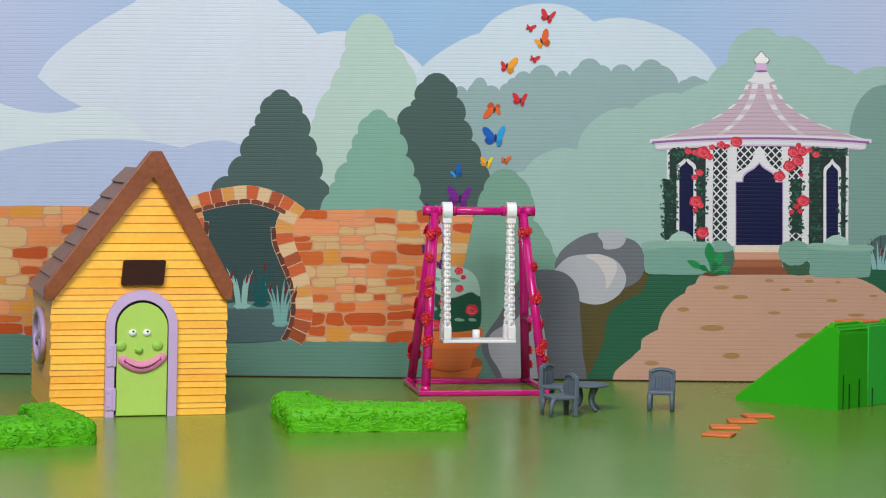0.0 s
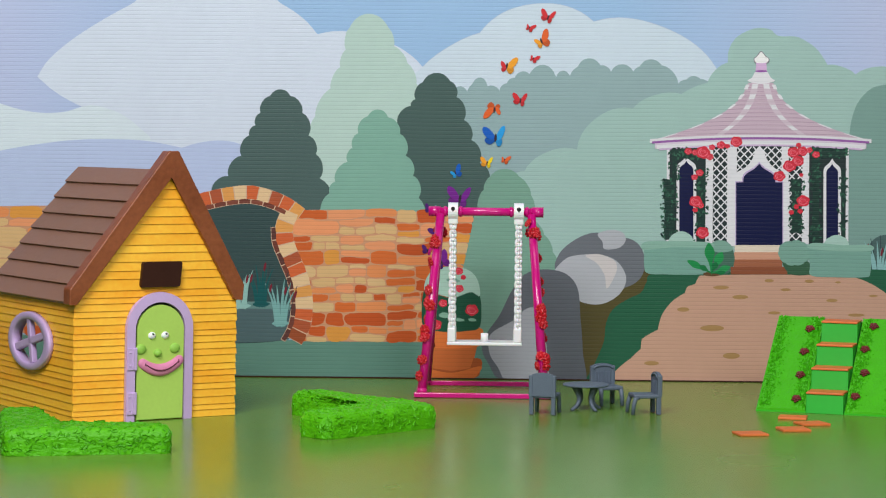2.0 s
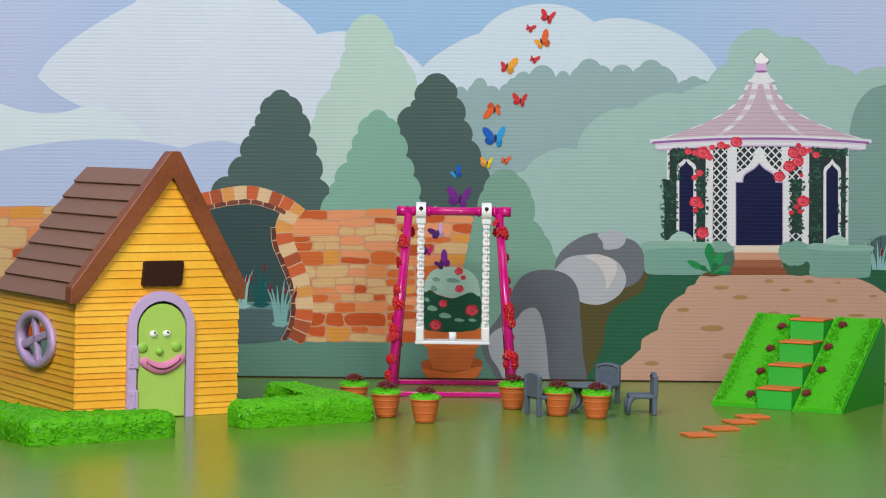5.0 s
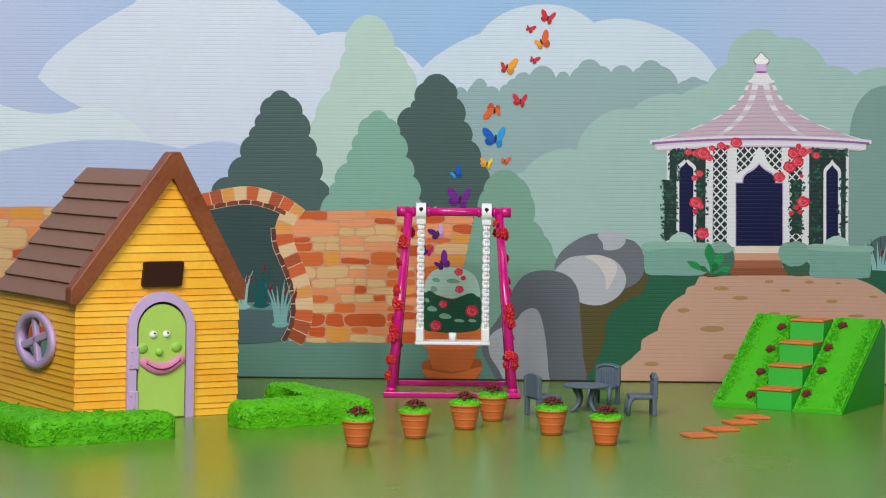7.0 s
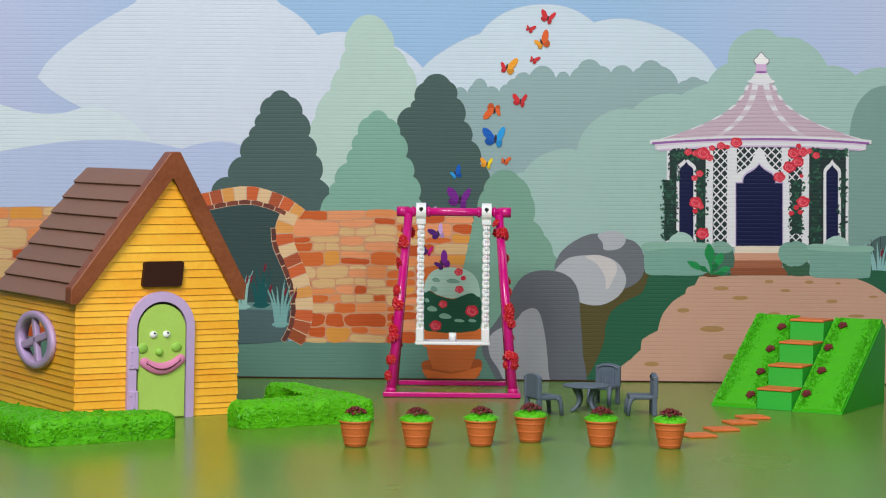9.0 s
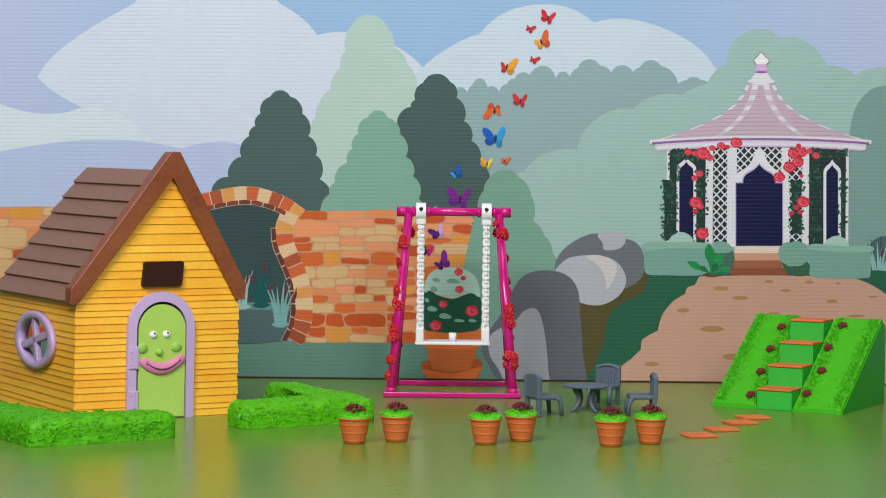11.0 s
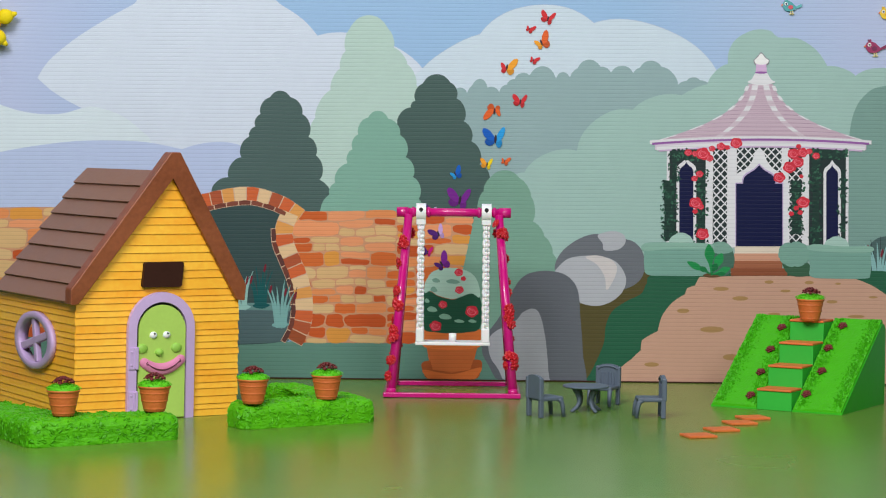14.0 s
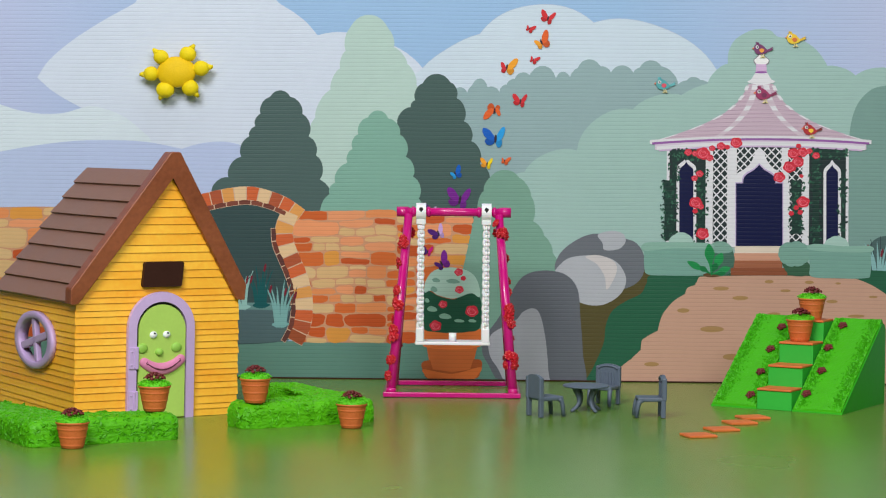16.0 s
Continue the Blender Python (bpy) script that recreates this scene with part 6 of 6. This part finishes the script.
    key(pots[1], [(0, -0.3164, -0.1944, 0.0000, 0.0), (2.3, -0.3164, -0.1944, 0.0000, 0.0), (2.5, -0.3164, -0.1944, 0.0000, 0.0), (2.95, -0.3164, -0.1944, 0.0000, 0.0), (3.2, -0.2838, -0.1911, 0.0000, 0.0), (3.5, -0.2515, -0.1825, 0.0000, 0.0), (3.8, -0.2089, -0.1727, 0.0000, 0.0), (4, -0.1443, -0.1662, 0.0000, 0.0), (4.2, -0.1049, -0.1623, 0.0000, 0.0), (5.2, -0.0445, -0.3923, 0.0000, 0.0), (6.3, 0.0364, -0.3713, 0.0000, 0.0), (6.5, 0.0201, -0.4590, 0.0000, 0.0), (7, -0.0241, -0.5228, 0.0000, 0.0), (7.5, -0.0585, -0.5515, 0.0000, 0.0), (8, -0.0241, -0.5737, 0.0000, 0.0), (8.5, -0.0343, -0.5878, 0.0000, 0.0), (9, -0.0217, -0.5850, 0.0000, 0.0), (9.2, -0.0304, -0.5781, 0.0000, 0.0), (10.2, -0.0408, -0.5636, 0.0000, 0.0), (11.3, -0.0407, -0.5441, 0.0000, 0.0), (11.5, -0.0315, -0.5724, 0.0000, 0.0), (12, -0.0646, -0.5828, 0.0000, 0.0), (12.5, -0.1042, -0.5880, 0.0000, 0.0), (13, -0.1875, -0.6061, 0.0000, 0.0), (13.5, -0.2535, -0.5737, 0.0000, 0.0), (13.8, -0.2616, -0.5433, 0.0238, 0.0), (14, -0.2632, -0.5347, 0.0238, 0.0), (15.6, -0.2632, -0.5347, 0.0238, 0.0), (15.8, -0.2632, -0.5347, 0.0238, 0.0), (16, -0.2632, -0.5347, 0.0238, 0.0)])
    key(pots[2], [(0, -0.2927, -0.1920, 0.0000, 0.0), (2.3, -0.2927, -0.1920, 0.0000, 0.0), (2.5, -0.2927, -0.1920, 0.0000, 0.0), (2.95, -0.2927, -0.1920, 0.0000, 0.0), (3.2, -0.2396, -0.1813, 0.0000, 0.0), (3.5, -0.1997, -0.1662, 0.0000, 0.0), (3.8, -0.1504, -0.1557, 0.0000, 0.0), (4, -0.1002, -0.1729, 0.0000, 0.0), (4.2, -0.0530, -0.2685, 0.0000, 0.0), (5.2, -0.0113, -0.4118, 0.0000, 0.0), (6.3, 0.0443, -0.3378, 0.0000, 0.0), (6.5, 0.0453, -0.4000, 0.0000, 0.0), (7, 0.0228, -0.4524, 0.0000, 0.0), (7.5, 0.0024, -0.5064, 0.0000, 0.0), (8, 0.0366, -0.4973, 0.0000, 0.0), (8.5, 0.0622, -0.5413, 0.0000, 0.0), (9, 0.0359, -0.5726, 0.0000, 0.0), (9.2, 0.0272, -0.5771, 0.0000, 0.0), (10.2, 0.0357, -0.5572, 0.0000, 0.0), (11.3, 0.0411, -0.5645, 0.0000, 0.0), (11.5, 0.0414, -0.5778, 0.0000, 0.0), (12, -0.0021, -0.5584, 0.0000, 0.0), (12.5, -0.0319, -0.5195, 0.0000, 0.0), (13, -0.1087, -0.5036, 0.0000, 0.0), (13.5, -0.1761, -0.4581, 0.0238, 0.0), (13.8, -0.1784, -0.4631, 0.0238, 0.0), (14, -0.1789, -0.4631, 0.0238, 0.0), (15.6, -0.1789, -0.4631, 0.0238, 0.0), (15.8, -0.1778, -0.4630, 0.0238, 0.0), (16, -0.1772, -0.4582, 0.0238, 0.0)])
    key(pots[3], [(0, 0.5473, -0.0506, 0.0000, 0.0), (2.3, 0.5473, -0.0506, 0.0000, 0.0), (2.5, 0.4048, -0.0651, 0.0000, 0.0), (2.95, 0.3919, -0.0664, 0.0000, 0.0), (3.2, 0.3437, -0.0946, 0.0000, 0.0), (3.5, 0.2842, -0.1063, 0.0000, 0.0), (3.8, 0.2421, -0.1219, 0.0000, 0.0), (4, 0.1903, -0.1271, 0.0000, 0.0), (4.2, 0.1266, -0.1391, 0.0000, 0.0), (5.2, 0.0714, -0.3015, 0.0000, 0.0), (6.3, 0.0497, -0.2637, 0.0000, 0.0), (6.5, 0.0486, -0.3182, 0.0000, 0.0), (7, 0.0506, -0.3837, 0.0000, 0.0), (7.5, 0.0888, -0.4949, 0.0000, 0.0), (8, 0.0749, -0.5304, 0.0000, 0.0), (8.5, 0.0586, -0.4809, 0.0000, 0.0), (9, 0.0817, -0.5417, 0.0000, 0.0), (9.2, 0.0899, -0.5681, 0.0000, 0.0), (10.2, 0.0795, -0.5458, 0.0000, 0.0), (11.3, 0.0732, -0.5345, 0.0000, 0.0), (11.5, 0.0813, -0.5669, 0.0000, 0.0), (12, 0.0365, -0.5706, 0.0000, 0.0), (12.5, -0.0006, -0.5486, 0.0000, 0.0), (13, -0.0657, -0.5040, 0.0000, 0.0), (13.5, -0.1123, -0.4557, 0.0000, 0.0), (13.8, -0.1110, -0.4231, 0.0238, 0.0), (14, -0.1113, -0.4183, 0.0238, 0.0), (15.6, -0.1113, -0.4183, 0.0238, 0.0), (15.8, -0.0939, -0.5220, 0.0200, 0.0), (16, -0.0856, -0.4534, 0.0000, 0.0)])
    key(pots[4], [(0, 0.5734, -0.0479, 0.0000, 0.0), (2.3, 0.5734, -0.0479, 0.0000, 0.0), (2.5, 0.4338, -0.0622, 0.0000, 0.0), (2.95, 0.4177, -0.0638, 0.0000, 0.0), (3.2, 0.3919, -0.0664, 0.0000, 0.0), (3.5, 0.3453, -0.0829, 0.0000, 0.0), (3.8, 0.2791, -0.1125, 0.0000, 0.0), (4, 0.2277, -0.1234, 0.0000, 0.0), (4.2, 0.1803, -0.1281, 0.0000, 0.0), (5.2, 0.1142, -0.3642, 0.0000, 0.0), (6.3, 0.0565, -0.3223, 0.0000, 0.0), (6.5, 0.0448, -0.2743, 0.0000, 0.0), (7, 0.1039, -0.4875, 0.0000, 0.0), (7.5, 0.1548, -0.5414, 0.0000, 0.0), (8, 0.1312, -0.5893, 0.0000, 0.0), (8.5, 0.1232, -0.5711, 0.0000, 0.0), (9, 0.1448, -0.5674, 0.0000, 0.0), (9.2, 0.1473, -0.5672, 0.0000, 0.0), (10.2, 0.1522, -0.5706, 0.0000, 0.0), (11.3, 0.1538, -0.5628, 0.0000, 0.0), (11.5, 0.1507, -0.5764, 0.0000, 0.0), (12, 0.1878, -0.5465, 0.0000, 0.0), (12.5, 0.2715, -0.4219, 0.0024, 0.0), (13, 0.3284, -0.2922, 0.0000, 0.0), (13.5, 0.3818, -0.1988, 0.0660, 0.0), (13.8, 0.3751, -0.2792, 0.0880, 0.0), (14, 0.3924, -0.1942, 0.0880, 0.0), (15.6, 0.3924, -0.1942, 0.0880, 0.0), (15.8, 0.3855, -0.2152, 0.0800, 0.0), (16, 0.3812, -0.1989, 0.0660, 0.0)])
    key(pots[5], [(0, 0.5996, -0.0453, 0.0000, 0.0), (2.3, 0.5996, -0.0453, 0.0000, 0.0), (2.5, 0.4629, -0.0592, 0.0000, 0.0), (2.95, 0.4435, -0.0612, 0.0000, 0.0), (3.2, 0.4391, -0.0498, 0.0000, 0.0), (3.5, 0.3919, -0.0664, 0.0000, 0.0), (3.8, 0.3445, -0.0887, 0.0000, 0.0), (4, 0.2766, -0.1128, 0.0000, 0.0), (4.2, 0.2277, -0.1234, 0.0000, 0.0), (5.2, 0.1423, -0.4070, 0.0000, 0.0), (6.3, 0.0607, -0.4619, 0.0000, 0.0), (6.5, 0.0864, -0.5013, 0.0000, 0.0), (7, 0.1497, -0.5555, 0.0000, 0.0), (7.5, 0.1749, -0.6297, 0.0000, 0.0), (8, 0.1837, -0.6035, 0.0000, 0.0), (8.5, 0.1643, -0.5903, 0.0000, 0.0), (9, 0.2062, -0.5738, 0.0000, 0.0), (9.2, 0.2080, -0.5660, 0.0000, 0.0), (10.2, 0.2012, -0.5628, 0.0000, 0.0), (11.3, 0.1899, -0.5405, 0.0000, 0.0), (11.5, 0.1900, -0.5731, 0.0000, 0.0), (12, 0.2253, -0.5177, 0.0000, 0.0), (12.5, 0.2997, -0.3612, 0.0024, 0.0), (13, 0.3542, -0.2406, 0.0220, 0.0), (13.5, 0.3980, -0.1856, 0.0880, 0.0), (13.8, 0.4400, -0.1050, 0.0880, 0.0), (14, 0.4550, -0.0900, 0.0000, 0.0), (15.6, 0.4550, -0.0900, 0.0000, 0.0), (15.8, 0.4400, -0.1050, 0.0880, 0.0), (16, 0.3955, -0.1859, 0.0880, 0.0)])
    walk(toy_sun, [(0, pose(-0.6078, -0.015, 0.3905, 0, -30, 0)), (13.6, pose(-0.6078, -0.015, 0.3905, 0, -30, 0)), (14, pose(-0.5288, -0.015, 0.4030, 0, -15, 0)), (14.5, pose(-0.4783, -0.015, 0.4217, 0, 0, 0)), (15, pose(-0.4084, -0.015, 0.4134, 0, 4, 0)), (15.5, pose(-0.3460, -0.015, 0.3715, 0, -5, 0)), (16, pose(-0.3063, -0.015, 0.3506, 0, -6, 0))])
    walk(birds[0], [(0, pose(0.5376, -0.0016, 0.4612, 0, 0, 0)), (13.7, pose(0.4276, -0.0016, 0.4600, 0, 0, 0)), (14, pose(0.3938, -0.0016, 0.4338, 0, 0, 0)), (14.5, pose(0.3621, -0.0016, 0.4309, 0, 0, 0)), (15, pose(0.3263, -0.0016, 0.4027, 0, 0, 0)), (15.5, pose(0.2868, -0.0016, 0.3622, 0, 0, 0)), (16, pose(0.2502, -0.0016, 0.3424, 0, 0, 0))])
    walk(birds[1], [(0, pose(0.5566, -0.0016, 0.4807, 0, 0, 0)), (14, pose(0.4728, -0.0016, 0.4669, 0, 0, 0)), (14.5, pose(0.4280, -0.0016, 0.4368, 0, 0, 0)), (15, pose(0.3814, -0.0016, 0.4033, 0, 0, 0)), (15.5, pose(0.3615, -0.0016, 0.3896, 0, 0, 0)), (16, pose(0.3616, -0.0016, 0.3837, 0, 0, 0))])
    walk(birds[2], [(0, pose(0.5771, -0.0016, 0.4294, 0, 0, 0)), (13.6, pose(0.5512, -0.0016, 0.4291, 0, 0, 0)), (14, pose(0.5053, -0.0016, 0.4260, 0, 0, 0)), (14.5, pose(0.4782, -0.0016, 0.4212, 0, 0, 0)), (15, pose(0.4513, -0.0016, 0.4047, 0, 0, 0)), (15.5, pose(0.4324, -0.0016, 0.3755, 0, 0, 0)), (16, pose(0.3990, -0.0016, 0.3964, 0, 0, 0))])
    walk(birds[3], [(0, pose(0.5912, -0.0016, 0.3779, 0, 0, 0)), (13.5, pose(0.5522, -0.0016, 0.3807, 0, 0, 0)), (14, pose(0.4905, -0.0016, 0.3877, 0, 0, 0)), (14.5, pose(0.4528, -0.0016, 0.3931, 0, 0, 0)), (15, pose(0.4215, -0.0016, 0.3695, 0, 0, 0)), (15.5, pose(0.4040, -0.0016, 0.3344, 0, 0, 0)), (16, pose(0.3651, -0.0016, 0.3327, 0, 0, 0))])
    walk(birds[4], [(0, pose(0.6046, -0.0016, 0.3586, 0, 0, 0)), (14.5, pose(0.5395, -0.0016, 0.3708, 0, 0, 0)), (15, pose(0.4945, -0.0016, 0.3483, 0, 0, 0)), (15.5, pose(0.4693, -0.0016, 0.3118, 0, 0, 0)), (16, pose(0.4197, -0.0016, 0.2925, 0, 0, 0))])


motions()
